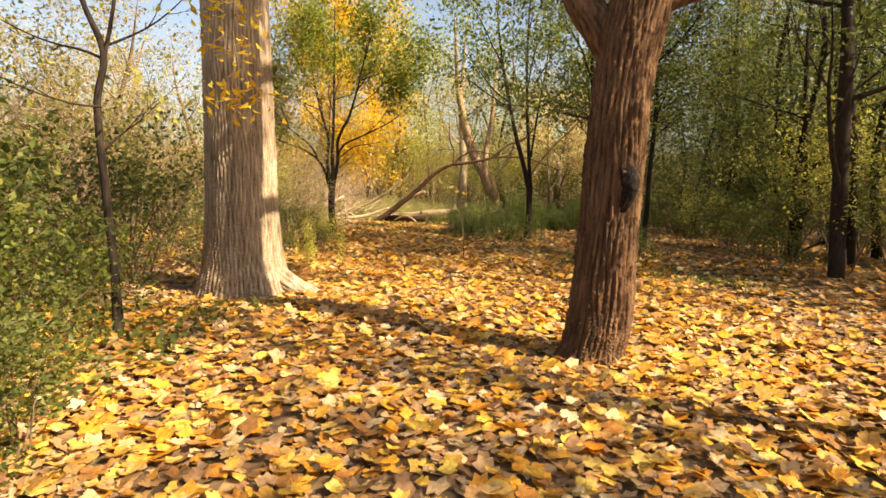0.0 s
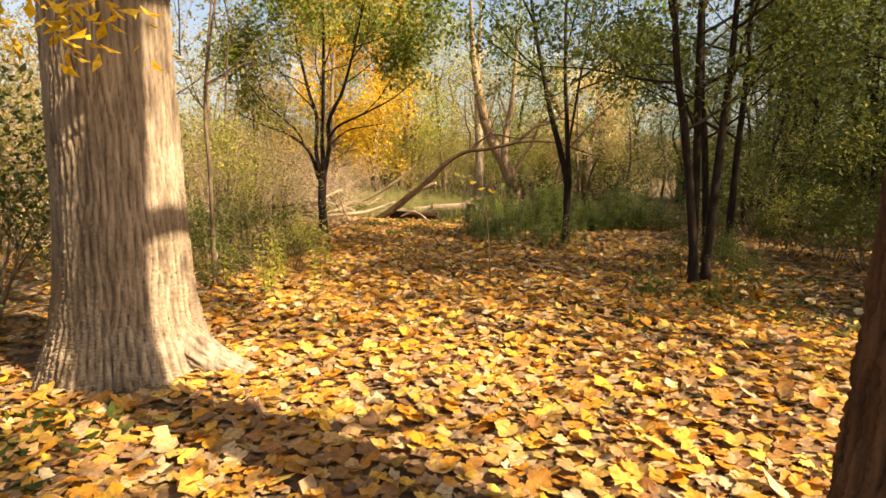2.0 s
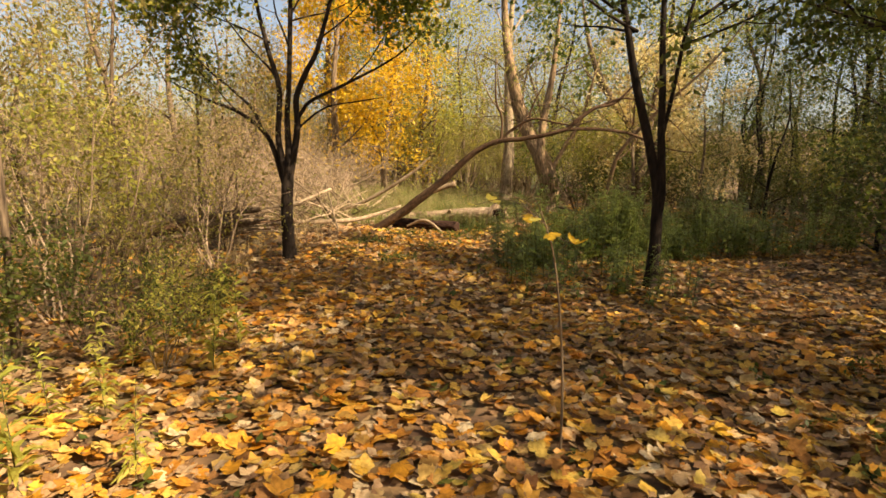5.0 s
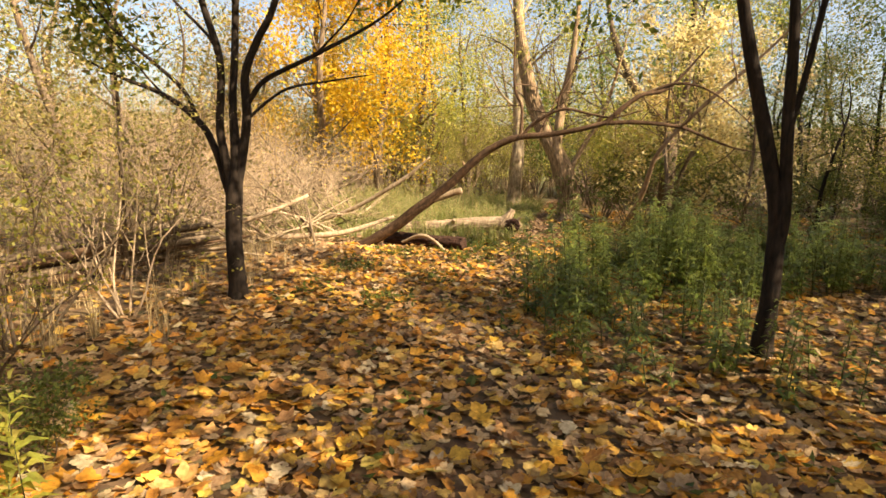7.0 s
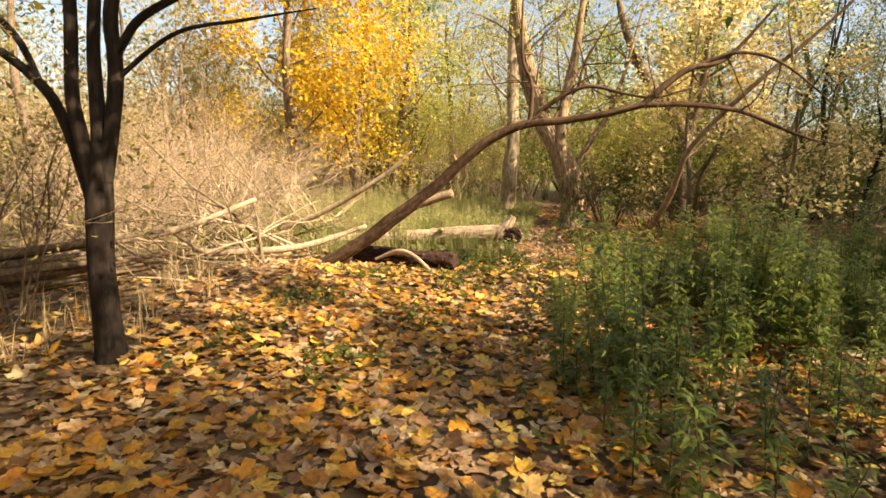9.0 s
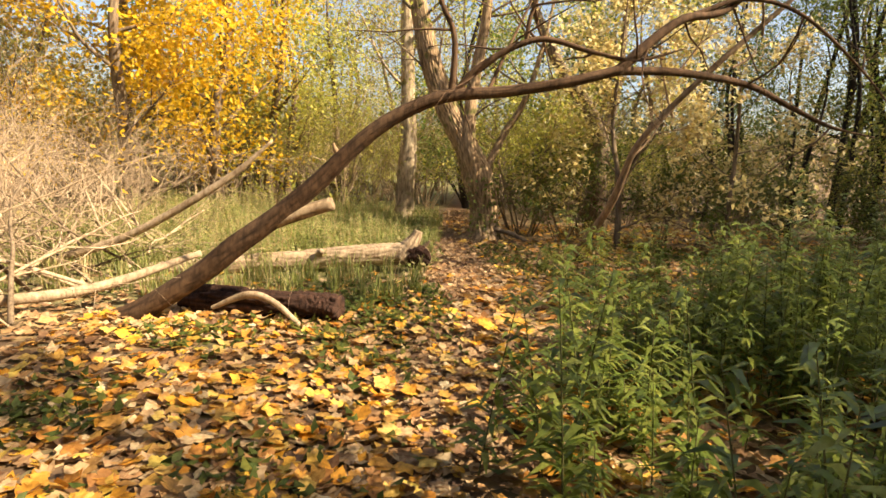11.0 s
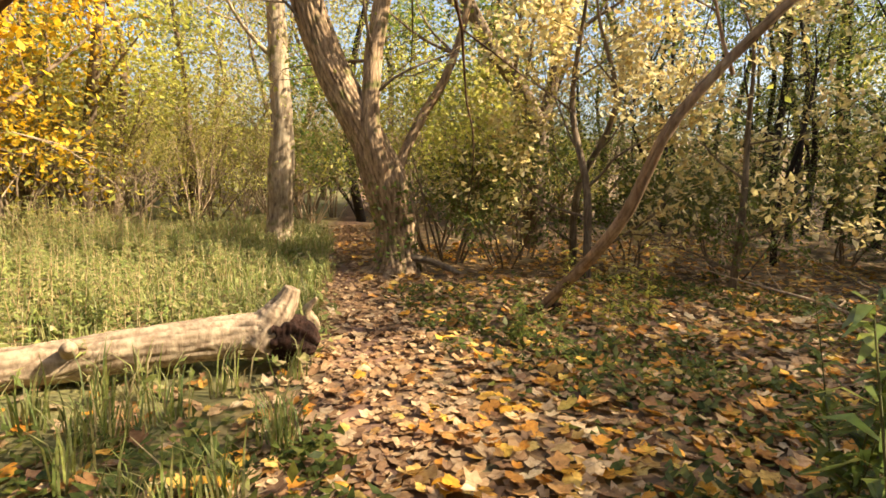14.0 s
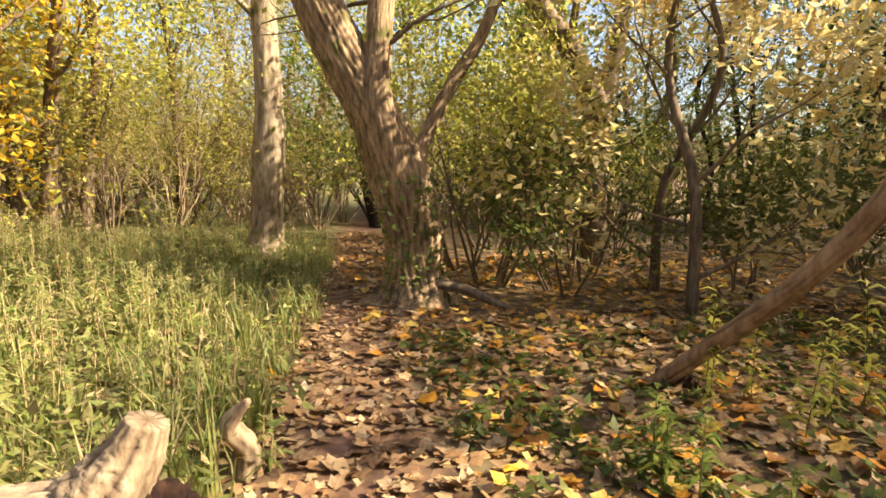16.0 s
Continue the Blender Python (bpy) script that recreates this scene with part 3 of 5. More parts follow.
stem_tree("young_elm", (-4.1, 16.1, 0),
          [[(-4.09, 16.1, -0.1, 0.15), (-4.09, 16.1, 0.12, 0.105), (-4.12, 16.1, 0.68, 0.09), (-4.10, 16.1, 1.24, 0.09), (-4.07, 16.1, 1.65, 0.06), (-4.10, 16.13, 2.24, 0.045), (-4.06, 16.15, 2.91, 0.04), (-4.03, 16.2, 4.4, 0.03), (-4.0, 16.2, 6.3, 0.008)],
           [(-4.12, 16.08, 1.3, 0.05), (-4.19, 16.06, 1.7, 0.048), (-4.22, 16.05, 1.98, 0.044), (-4.18, 16.02, 2.69, 0.04), (-4.36, 16.0, 3.34, 0.034), (-4.6, 15.9, 4.6, 0.02), (-4.7, 15.8, 5.8, 0.006)],
           [(-4.05, 16.1, 1.35, 0.055), (-3.97, 16.1, 1.75, 0.052), (-3.92, 16.1, 2.13, 0.05), (-3.93, 16.1, 2.54, 0.045), (-3.78, 16.1, 2.91, 0.04), (-3.56, 16.1, 3.34, 0.034), (-3.2, 16.0, 4.5, 0.02), (-3.0, 16.0, 5.6, 0.006)],
           [(-4.13, 16.1, 1.1, 0.04), (-4.2, 16.1, 1.34, 0.042), (-4.31, 16.1, 1.71, 0.04), (-4.48, 16.1, 2.01, 0.036), (-4.9, 16.12, 2.31, 0.028), (-5.5, 16.15, 2.53, 0.018), (-6.1, 16.2, 2.8, 0.006)],
           [(-4.48, 16.1, 2.0, 0.026), (-4.66, 16.1, 2.36, 0.024), (-4.96, 16.05, 2.65, 0.02), (-5.48, 16.0, 3.09, 0.014), (-5.9, 16, 3.7, 0.004)],
           [(-3.92, 16.1, 2.2, 0.03), (-3.85, 16.1, 2.32, 0.03), (-3.67, 16.1, 2.51, 0.028), (-3.08, 16.05, 2.77, 0.022), (-2.36, 16.0, 3.13, 0.014), (-1.8, 16, 3.6, 0.005)],
           [(-3.93, 16.1, 2.0, 0.018), (-3.85, 16.1, 2.12, 0.018), (-3.48, 16.15, 2.4, 0.015), (-3.01, 16.2, 2.5, 0.011), (-2.5, 16.2, 2.58, 0.004)],
           [(-4.17, 16.02, 2.7, 0.02), (-4.3, 16.0, 2.95, 0.018), (-4.68, 15.95, 3.34, 0.014), (-5.2, 15.9, 4.0, 0.004)]],
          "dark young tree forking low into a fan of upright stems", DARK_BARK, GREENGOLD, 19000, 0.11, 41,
          [((-4.9, 16.12, 2.31), (-0.7, 0.2, 0.6), 1.3, 0.014), ((-3.1, 16.05, 2.76), (0.7, -0.3, 0.6), 1.3, 0.014), ((-5.3, 16.0, 2.95), (-0.3, -0.4, 0.8), 1.2, 0.012),
           ((-4.5, 15.95, 4.0), (-0.5, -0.5, 0.7), 1.7, 0.02), ((-3.4, 16.05, 3.9), (0.6, 0.3, 0.7), 1.7, 0.02), ((-4.04, 16.2, 3.8), (0.1, 0.8, 0.6), 1.8, 0.02), ((-4.05, 16.15, 3.3), (0.1, -0.9, 0.55), 1.6, 0.018), ((-3.3, 16.0, 4.3), (0.5, -0.5, 0.7), 1.6, 0.018), ((-4.03, 16.2, 4.8), (-0.4, 0.3, 0.9), 1.8, 0.018), ((-4.65, 15.9, 4.9), (-0.5, 0.4, 0.7), 1.5, 0.014), ((-4.02, 16.2, 5.3), (0.5, -0.2, 0.8), 1.5, 0.014),
           ((-4.3, 16.0, 3.35), (-0.9, -0.2, 0.4), 1.6, 0.016), ((-3.6, 16.1, 3.4), (0.9, -0.2, 0.4), 1.6, 0.016), ((-4.05, 16.17, 3.7), (0.5, 0.8, 0.35), 1.6, 0.016), ((-4.5, 15.95, 4.2), (-0.9, 0.3, 0.3), 1.6, 0.016), ((-3.3, 16.0, 4.2), (0.9, 0.3, 0.3), 1.6, 0.016), ((-4.03, 16.2, 4.4), (0.2, -0.9, 0.3), 1.6, 0.016)], 0.22, 18)
stem_tree("forked_elm", (1.39, 15.1, 0),
          [[(1.40, 15.1, -0.1, 0.120), (1.40, 15.1, 0.15, 0.088), (1.415, 15.1, 0.5, 0.078), (1.41, 15.1, 0.9, 0.075), (1.385, 15.1, 1.31, 0.068), (1.22, 15.1, 1.96, 0.058), (1.04, 15.1, 2.59, 0.053), (0.9, 15.12, 3.2, 0.044), (0.6, 15.15, 4.7, 0.032), (0.4, 15.2, 6.5, 0.008)],
           [(1.42, 15.09, 0.85, 0.040), (1.44, 15.07, 1.25, 0.050), (1.39, 15.05, 1.8, 0.048), (1.36, 15.04, 2.18, 0.046), (1.33, 15.02, 2.67, 0.042), (1.28, 15.0, 3.3, 0.037), (1.25, 15, 4.8, 0.028), (1.3, 15, 6.6, 0.008)],
           [(1.38, 15.04, 1.95, 0.024), (1.46, 15.02, 2.5, 0.026), (1.55, 15.0, 3.2, 0.024), (1.75, 14.9, 4.6, 0.014), (1.8, 14.9, 5.8, 0.005)]],
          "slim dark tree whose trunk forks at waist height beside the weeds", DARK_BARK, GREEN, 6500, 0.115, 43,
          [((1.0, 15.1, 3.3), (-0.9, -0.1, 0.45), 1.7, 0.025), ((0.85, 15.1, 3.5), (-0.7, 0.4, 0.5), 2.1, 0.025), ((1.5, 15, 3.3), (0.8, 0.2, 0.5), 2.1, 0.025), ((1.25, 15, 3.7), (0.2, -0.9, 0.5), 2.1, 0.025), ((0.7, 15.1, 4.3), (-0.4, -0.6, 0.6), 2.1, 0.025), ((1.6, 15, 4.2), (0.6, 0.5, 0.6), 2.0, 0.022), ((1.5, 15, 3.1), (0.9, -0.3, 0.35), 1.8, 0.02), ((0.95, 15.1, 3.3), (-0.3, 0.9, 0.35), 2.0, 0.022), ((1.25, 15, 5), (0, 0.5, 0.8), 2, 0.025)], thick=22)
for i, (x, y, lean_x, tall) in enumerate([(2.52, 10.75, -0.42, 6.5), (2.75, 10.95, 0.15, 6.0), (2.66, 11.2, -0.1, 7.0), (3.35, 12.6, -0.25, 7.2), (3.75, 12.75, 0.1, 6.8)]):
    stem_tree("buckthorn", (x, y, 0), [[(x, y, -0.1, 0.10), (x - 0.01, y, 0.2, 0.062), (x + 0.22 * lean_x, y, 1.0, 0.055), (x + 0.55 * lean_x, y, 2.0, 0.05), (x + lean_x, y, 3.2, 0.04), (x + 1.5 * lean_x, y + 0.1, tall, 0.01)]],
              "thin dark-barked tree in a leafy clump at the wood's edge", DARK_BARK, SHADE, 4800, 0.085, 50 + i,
              [((x + 0.55 * lean_x, y, 2.0), (math.cos(i * 2.1), math.sin(i * 2.1), 0.5), 1.7, 0.025), ((x + 0.8 * lean_x, y, 2.6), (math.cos(i * 2.1 + 2.5), math.sin(i * 2.1 + 2.5), 0.4), 1.9, 0.025),
               ((x + lean_x, y, 3.3), (math.cos(i + 4.2), math.sin(i + 4.2), 0.5), 2.0, 0.025), ((x + 1.2 * lean_x, y, 4.2), (math.cos(i + 1), math.sin(i + 1), 0.6), 1.8, 0.02), ((x + 1.3 * lean_x, y, 5), (0.2, -0.5, 0.8), 1.6, 0.02)], 0.18)


# ---- the bowed tree over the path ----
def bowed_tree():
    t = thing("bowed_tree", (-3.62, 20.4, 0), "half-fallen tree arching over the path with bare dark limbs", "tree")
    Y = 20.35
    nodes = [(-4.1, 20.5, -0.16, 0.105), (-3.62, 20.41, 0.02, 0.105), (-3.0, 20.29, 0.42, 0.102), (-2.66, 20.21, 0.70, 0.10), (-2.3, 20.14, 0.97, 0.087), (-1.95, 20.06, 1.27, 0.077), (-1.68, 20.0, 1.54, 0.069), (-1.4, 19.94, 1.785, 0.063), (-1.1, 19.88, 1.965, 0.058), (-0.79, 19.81, 2.075, 0.054), (-0.35, 19.73, 2.12, 0.048), (0.15, 19.68, 2.21, 0.046), (0.63, 19.68, 2.34, 0.042)]
    part("trunk", Geo().add(*tube(nodes, 40, 150, 0.05, 9, lump=0.07, seed=61)), BOW_BARK, t, smooth_faces=True)
    part("broken_stub", Geo().add(*tube([(-2.36, 20.15, 0.90, 0.055), (-2.08, 20.12, 1.02, 0.064), (-1.78, 20.08, 1.12, 0.06)], 24, 16, 0.04, 7, lump=0.05, seed=62)), DEAD_WOOD, t, "sawn-off pale limb stub", True)
    r_, tips = np.random.default_rng(63), []
    limbs = [[(0.60, 19.68, 2.33, 0.045), (0.87, 19.70, 2.58, 0.042), (1.16, 19.72, 2.79, 0.038), (1.6, 19.75, 2.93, 0.03), (2.2, 19.9, 3.6, 0.012)],
             [(0.60, 19.68, 2.33, 0.036), (1.15, 19.72, 2.35, 0.034), (1.82, 19.77, 2.29, 0.03), (2.3, 19.81, 2.12, 0.024), (2.75, 19.85, 1.97, 0.016), (3.3, 19.95, 1.9, 0.006)],
             [(-0.79, 19.81, 2.04, 0.036), (-0.77, 19.80, 2.35, 0.028), (-0.79, 19.80, 2.6, 0.024), (-0.92, 19.82, 2.95, 0.02), (-0.95, 19.77, 3.8, 0.008)],
             [(-0.79, 19.81, 2.04, 0.032), (-0.56, 19.77, 2.31, 0.03), (-0.11, 19.68, 2.54, 0.026), (0.38, 19.66, 2.46, 0.02), (0.75, 19.66, 2.42, 0.015), (1.2, 19.7, 2.55, 0.006)],
             [(-0.2, 19.70, 2.50, 0.02), (-0.15, 19.66, 2.8, 0.016), (0.1, 19.6, 3.3, 0.008)],
             [(1.25, 19.73, 2.83, 0.024), (1.7, 19.7, 2.98, 0.02), (2.2, 19.65, 2.86, 0.016), (2.8, 19.6, 2.4, 0.01), (3.2, 19.5, 1.9, 0.004)],
             [(-0.5, 19.76, 2.08, 0.02), (-0.3, 19.9, 2.5, 0.014), (0.0, 20.1, 3.1, 0.006)]]
    for i, nodes in enumerate(limbs):
        part("limb", Geo().add(*tube(nodes, 12, 50, lump=0.08, seed=70 + i)), BOW_BARK, t, smooth_faces=True)
    for i in range(22):
        nodes = limbs[i % 7]
        p = nodes[1 + i % (len(nodes) - 2)]
        g = Geo()
        grow(g, r_, p[:3], r_.normal(0, 1, 3) + np.array([0.2, -0.1, 0.4]), 0.9, 0.011, 1, tips, 3, 0.02, 0.3, 0.7, 0.6)
        part("twig", g, BOW_BARK, t)
    part("snag", Geo().add(*tube([(-1.70, 20.0, 1.52, 0.03), (-1.76, 19.99, 1.60, 0.022), (-1.77, 19.98, 1.65, 0.008)], 8, 8)), POLE_BARK, t)


bowed_tree()


# ---- logs ----
g = Geo().add(*tube([(-3.3, 20.72, 0.10, 0.10), (-3.0, 20.66, 0.11, 0.115), (-2.4, 20.45, 0.11, 0.12), (-1.95, 20.32, 0.12, 0.125), (-1.72, 20.24, 0.12, 0.12)], 60, 80, 0.32, 11, lump=0.26, seed=81))
whole("rotten_log", g, ROT_WOOD, "short black-red rotten log lying at the foot of the bowed tree", "log", at=(-2.5, 20.5, 0), smooth_faces=True)
g = Geo().add(*tube([(-2.9, 20.3, 0.10, 0.02), (-2.55, 20.2, 0.25, 0.035), (-2.3, 20.1, 0.2, 0.03), (-2.05, 19.95, 0.03, 0.022)], 10, 24, lump=0.08, seed=82))
whole("dead_branch", g, DEAD_WOOD, "pale barkless branch bent over the rotten log", "branch", at=(-2.4, 20.1, 0), smooth_faces=True)


def pale_log():
    t = thing("fallen_log", (-2.26, 22.77, 0), "bleached fallen log with a broken upright stub at its end", "log")
    nodes = [(-4.36, 22.47, 0.04, 0.07), (-3.66, 22.57, 0.07, 0.10), (-3.06, 22.67, 0.10, 0.125), (-2.26, 22.73, 0.16, 0.135), (-1.76, 22.72, 0.22, 0.135), (-1.26, 22.77, 0.25, 0.14), (-0.96, 22.75, 0.26, 0.14), (-0.82, 22.73, 0.25, 0.09)]
    part("trunk", Geo().add(*tube(nodes, 66, 130, 0.12, 13, lump=0.10, seed=83)), DEAD_WOOD, t, smooth_faces=True)
    part("stub", Geo().add(*tube([(-1.06, 22.75, 0.20, 0.15), (-0.95, 22.75, 0.35, 0.12), (-0.87, 22.75, 0.47, 0.085), (-0.82, 22.75, 0.58, 0.055)], 48, 40, 0.2, 11, lump=0.16, seed=84)), DEAD_WOOD, t, "weathered upright stub", True)
    part("rotten_end", Geo().add(*tube([(-0.98, 22.73, 0.23, 0.125), (-0.86, 22.73, 0.22, 0.135), (-0.75, 22.72, 0.20, 0.11), (-0.66, 22.71, 0.16, 0.05)], 44, 30, 0.55, 11, lump=0.35, seed=85)), ROT_WOOD, t, "black rotted root end", True)
    part("knot", Geo().add(*tube([(-2.16, 22.62, 0.25, 0.05), (-2.14, 22.53, 0.30, 0.045), (-2.12, 22.48, 0.31, 0.02)], 12, 8, lump=0.1)), DEAD_WOOD, t, "cut knot")


pale_log()
g = Geo().add(*tube([(-0.63, 23.55, -0.05, 0.075), (-0.62, 23.5, 0.12, 0.05), (-0.68, 23.45, 0.24, 0.04), (-0.60, 23.4, 0.36, 0.012)], 28, 30, 0.3, 7, lump=0.2, seed=86))
whole("broken_stump", g, DEAD_WOOD, "small splintered stump beside the path", "stump", at=(-0.62, 23.5, 0), smooth_faces=True)


# ---- trees at the far bend ----
def willow():
    t = thing("leaning_willow", (0.8, 26.75, 0), "stout leaning tree with furrowed bark splitting into two stems", "tree")
    nodes = [(0.82, 26.7, -0.12, 0.46), (0.84, 26.7, 0.05, 0.34), (0.83, 26.75, 0.35, 0.275), (0.80, 26.8, 0.77, 0.285), (0.64, 26.8, 1.34, 0.31), (0.42, 26.8, 1.85, 0.25), (0.14, 26.8, 2.35, 0.235), (-0.16, 26.8, 2.95, 0.215), (-0.5, 26.8, 3.9, 0.19), (-0.9, 26.9, 6, 0.12), (-1.1, 27, 9, 0.03)]
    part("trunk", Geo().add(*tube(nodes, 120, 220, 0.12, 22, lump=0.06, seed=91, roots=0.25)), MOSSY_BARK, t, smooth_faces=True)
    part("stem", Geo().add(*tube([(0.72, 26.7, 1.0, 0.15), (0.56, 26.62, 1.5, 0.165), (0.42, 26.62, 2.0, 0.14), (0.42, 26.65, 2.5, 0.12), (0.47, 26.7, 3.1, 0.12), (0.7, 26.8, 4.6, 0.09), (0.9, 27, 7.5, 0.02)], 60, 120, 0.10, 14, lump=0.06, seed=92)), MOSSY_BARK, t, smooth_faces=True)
    part("limb", Geo().add(*tube([(0.84, 26.8, 1.25, 0.07), (0.93, 26.9, 1.62, 0.075), (1.25, 27, 2.25, 0.07), (1.6, 27, 2.85, 0.06), (1.9, 27, 3.8, 0.05), (2.3, 27.2, 5.5, 0.015)], 24, 60, 0.06, 8, lump=0.08, seed=93)), MOSSY_BARK, t, smooth_faces=True)
    part("root", Geo().add(*tube([(0.95, 26.5, 0.22, 0.06), (1.25, 26.35, 0.18, 0.05), (1.55, 26.2, 0.06, 0.04), (1.75, 26.1, -0.03, 0.02)], 14, 24, 0.1, 7, seed=94)), GREY_BARK, t, "bare root above the leaves", True)
    r_, tips = np.random.default_rng(95), []
    for i in range(12):
        p = [(-0.2, 26.8, 3.0), (0.45, 26.65, 2.9), (0.2, 26.8, 2.3), (-0.6, 26.85, 4.4), (0.7, 26.8, 4.5), (1.7, 27, 3.2)][i % 6]
        g = Geo()
        grow(g, r_, p, (r_.normal(0, 0.8), r_.normal(0, 0.6), 0.35), 1.9, 0.028, 2, tips, 4, 0.03, 0.25)
        part("branch", g, GREY_BARK, t)
    part("crown", crown(tips, 1500, 0.09, r_, 0.3), LIME, t, "thin yellow-green foliage")
    a, z = r_.uniform(-2.6, 0.9, 420), r_.uniform(0, 1, 420) ** 1.5 * 1.3
    P = np.stack([0.82 - 0.12 * z + 0.34 * np.cos(a), 26.75 + 0.34 * np.sin(a), z], 1)
    part("ivy", Geo().add(*leaf_quads(P, 0.075, r_, 0.7, 0.2, 0.3)), GREEN, t, "small green climbing leaves on the foot")


willow()
stem_tree("pale_trunk_tree", (-0.73, 29.9, 0), [[(-0.73, 29.9, -0.1, 0.34), (-0.73, 29.9, 0.3, 0.25), (-0.70, 29.9, 0.9, 0.22), (-0.68, 29.9, 1.4, 0.235), (-0.66, 29.9, 2.2, 0.20), (-0.72, 29.9, 3.7, 0.17), (-0.8, 29.9, 6, 0.12), (-0.6, 29.9, 10, 0.03)]],
          "straight trunk with pale peeling sunlit bark behind the meadow herbs", PALE_BARK, LIME, 1800, 0.10, 101,
          [((-0.75, 29.9, 3.4), (-0.8, -0.2, 0.6), 2.2, 0.05), ((-0.8, 29.9, 4.5), (0.8, -0.2, 0.6), 2.4, 0.05), ((-0.7, 29.9, 5.5), (-0.3, -0.7, 0.7), 2.4, 0.05), ((-0.7, 29.9, 6.5), (0.4, 0.5, 0.7), 2.4, 0.05)], 0.3, 40, 0.1)
stem_tree("twin_limbed_tree", (4.15, 29.0, 0), [[(4.2, 29, -0.1, 0.3), (4.15, 29, 0.6, 0.24), (4.14, 29, 1.46, 0.22), (4.13, 29, 2.32, 0.2), (3.65, 29, 3.2, 0.16), (3.03, 29, 3.9, 0.15), (2.2, 29, 5.5, 0.09), (1.6, 29, 8, 0.02)], [(4.13, 29, 2.2, 0.13), (4.35, 29, 2.9, 0.12), (4.5, 29, 4, 0.1), (4.6, 29, 7, 0.02)]],
          "dark forked trunk half hidden by pale gold leaves", GREY_BARK, LIME, 1800, 0.10, 105,
          [((3.6, 29, 3.2), (-0.2, -0.8, 0.6), 2, 0.05), ((3.0, 29, 4), (-0.6, 0.3, 0.6), 2.2, 0.05), ((4.5, 29, 4), (0.7, -0.3, 0.6), 2.2, 0.05), ((4.55, 29, 5), (0.1, -0.5, 0.8), 2.2, 0.05)], 0.3, 30, 0.09)


def pole_tree():
    t = thing("leaning_pole_tree", (1.83, 24.07, 0), "slender smooth-barked trunk leaning steeply over the leaves", "tree")
    nodes = [(1.78, 24.15, -0.06, 0.058), (1.84, 24.05, 0.04, 0.056), (2.02, 23.4, 0.70, 0.055), (2.09, 23.05, 1.12, 0.054), (2.13, 22.85, 1.5, 0.05), (2.2, 22.7, 1.84, 0.047), (2.46, 22.5, 2.28, 0.043), (3.0, 22.2, 2.95, 0.037), (4.2, 21.9, 4.2, 0.023), (5, 21.6, 5.5, 0.008)]
    part("trunk", Geo().add(*tube(nodes, 24, 90, 0.03, 7, lump=0.06, seed=111)), POLE_BARK, t, smooth_faces=True)
    part("root", Geo().add(*tube([(1.82, 24.1, 0.03, 0.06), (1.98, 24.0, 0.02, 0.06), (2.12, 23.95, -0.03, 0.02)], 14, 10, lump=0.1)), ROT_WOOD, t, "dark splayed foot", True)
    r_, tips = np.random.default_rng(112), []
    for p, d, L in [((2.2, 22.72, 1.75), (0.9, 0.4, 0.5), 1.3), ((2.6, 22.5, 2.25), (-0.2, 0.2, 1), 1.3), ((3.2, 22.2, 2.9), (0.8, 0.6, 0.3), 1.6), ((3.5, 22.1, 3.3), (-0.4, -0.3, 0.9), 1.4)]:
        g = Geo()
        grow(g, r_, p, d, L, 0.02, 1, tips, 4, 0.05)
        part("branch", g, POLE_BARK, t)
    part("crown", crown(tips, 260, 0.09, r_, 0.15), LIME, t, "a few lime-green leaves")


pole_tree()


# ---- woods around ----
def wood_tree(name, label, seed, tall, rad, bark, leaf, leaves, size, low=0.3, boughs=9, reach=0.32, loose=0.22, depth=2, lean=0.25, kids=4):
    """A woodland tree at the origin, to be copied about."""
    r_ = np.random.default_rng(seed)
    t = thing(name, (0, 0, 0), label, "tree")
    w = r_.normal(0, lean, (4, 2))
    nodes = [(0, 0, -0.15, rad * 1.5), (0, 0, 0.15, rad * 1.08), (w[0, 0] * 0.4, w[0, 1] * 0.4, tall * 0.25, rad * 0.9), (w[1, 0], w[1, 1], tall * 0.5, rad * 0.7), (w[2, 0] * 1.3, w[2, 1] * 1.3, tall * 0.78, rad * 0.4), (w[2, 0] * 1.3 + w[3, 0], w[2, 1] * 1.3 + w[3, 1], tall, 0.01)]
    part("trunk", Geo().add(*tube(nodes, 14, 36, 0.06, 7, lump=0.05, seed=seed)), bark, t, smooth_faces=True)
    s, tips = spline(nodes, 60), []
    for k in range(boughs):
        g = Geo()
        q = s[int(60 * min(0.97, low + (1 - low) * (k + 0.5) / boughs))]
        a = 2.4 * k + r_.uniform(-0.5, 0.5)
        grow(g, r_, q[:3], (math.cos(a), math.sin(a), r_.uniform(0.2, 0.8)), tall * reach * (1 - 0.45 * k / boughs), max(0.008, q[3] * 0.45), depth, tips, kids, 0.06, 0.24)
        part("limb", g, bark, t)
    if leaves:
        part("crown", crown(tips, leaves, size, r_, loose), leaf, t)
    return t


def shrub(name, label, seed, tall, stems, leaf, leaves, size, bark, fan=0.45, kids=4):
    r_ = np.random.default_rng(seed)
    t = thing(name, (0, 0, 0), label, "shrub")
    tips, g = [], Geo()
    for k in range(stems):
        a = 2.4 * k
        d = (math.cos(a) * fan * r_.uniform(0.3, 1.3), math.sin(a) * fan * r_.uniform(0.3, 1.3), 1)
        grow(g, r_, (0.12 * math.cos(a), 0.12 * math.sin(a), -0.08), d, tall * r_.uniform(0.7, 1.05), 0.014 * tall ** 0.5, 2, tips, kids, 0.03, 0.28, 0.65, 0.55)
    part("stem_tangle", g, bark, t, kind="stuff")
    if leaves:
        part("foliage", crown(tips, leaves, size, r_, 0.13), leaf, t)
    return t


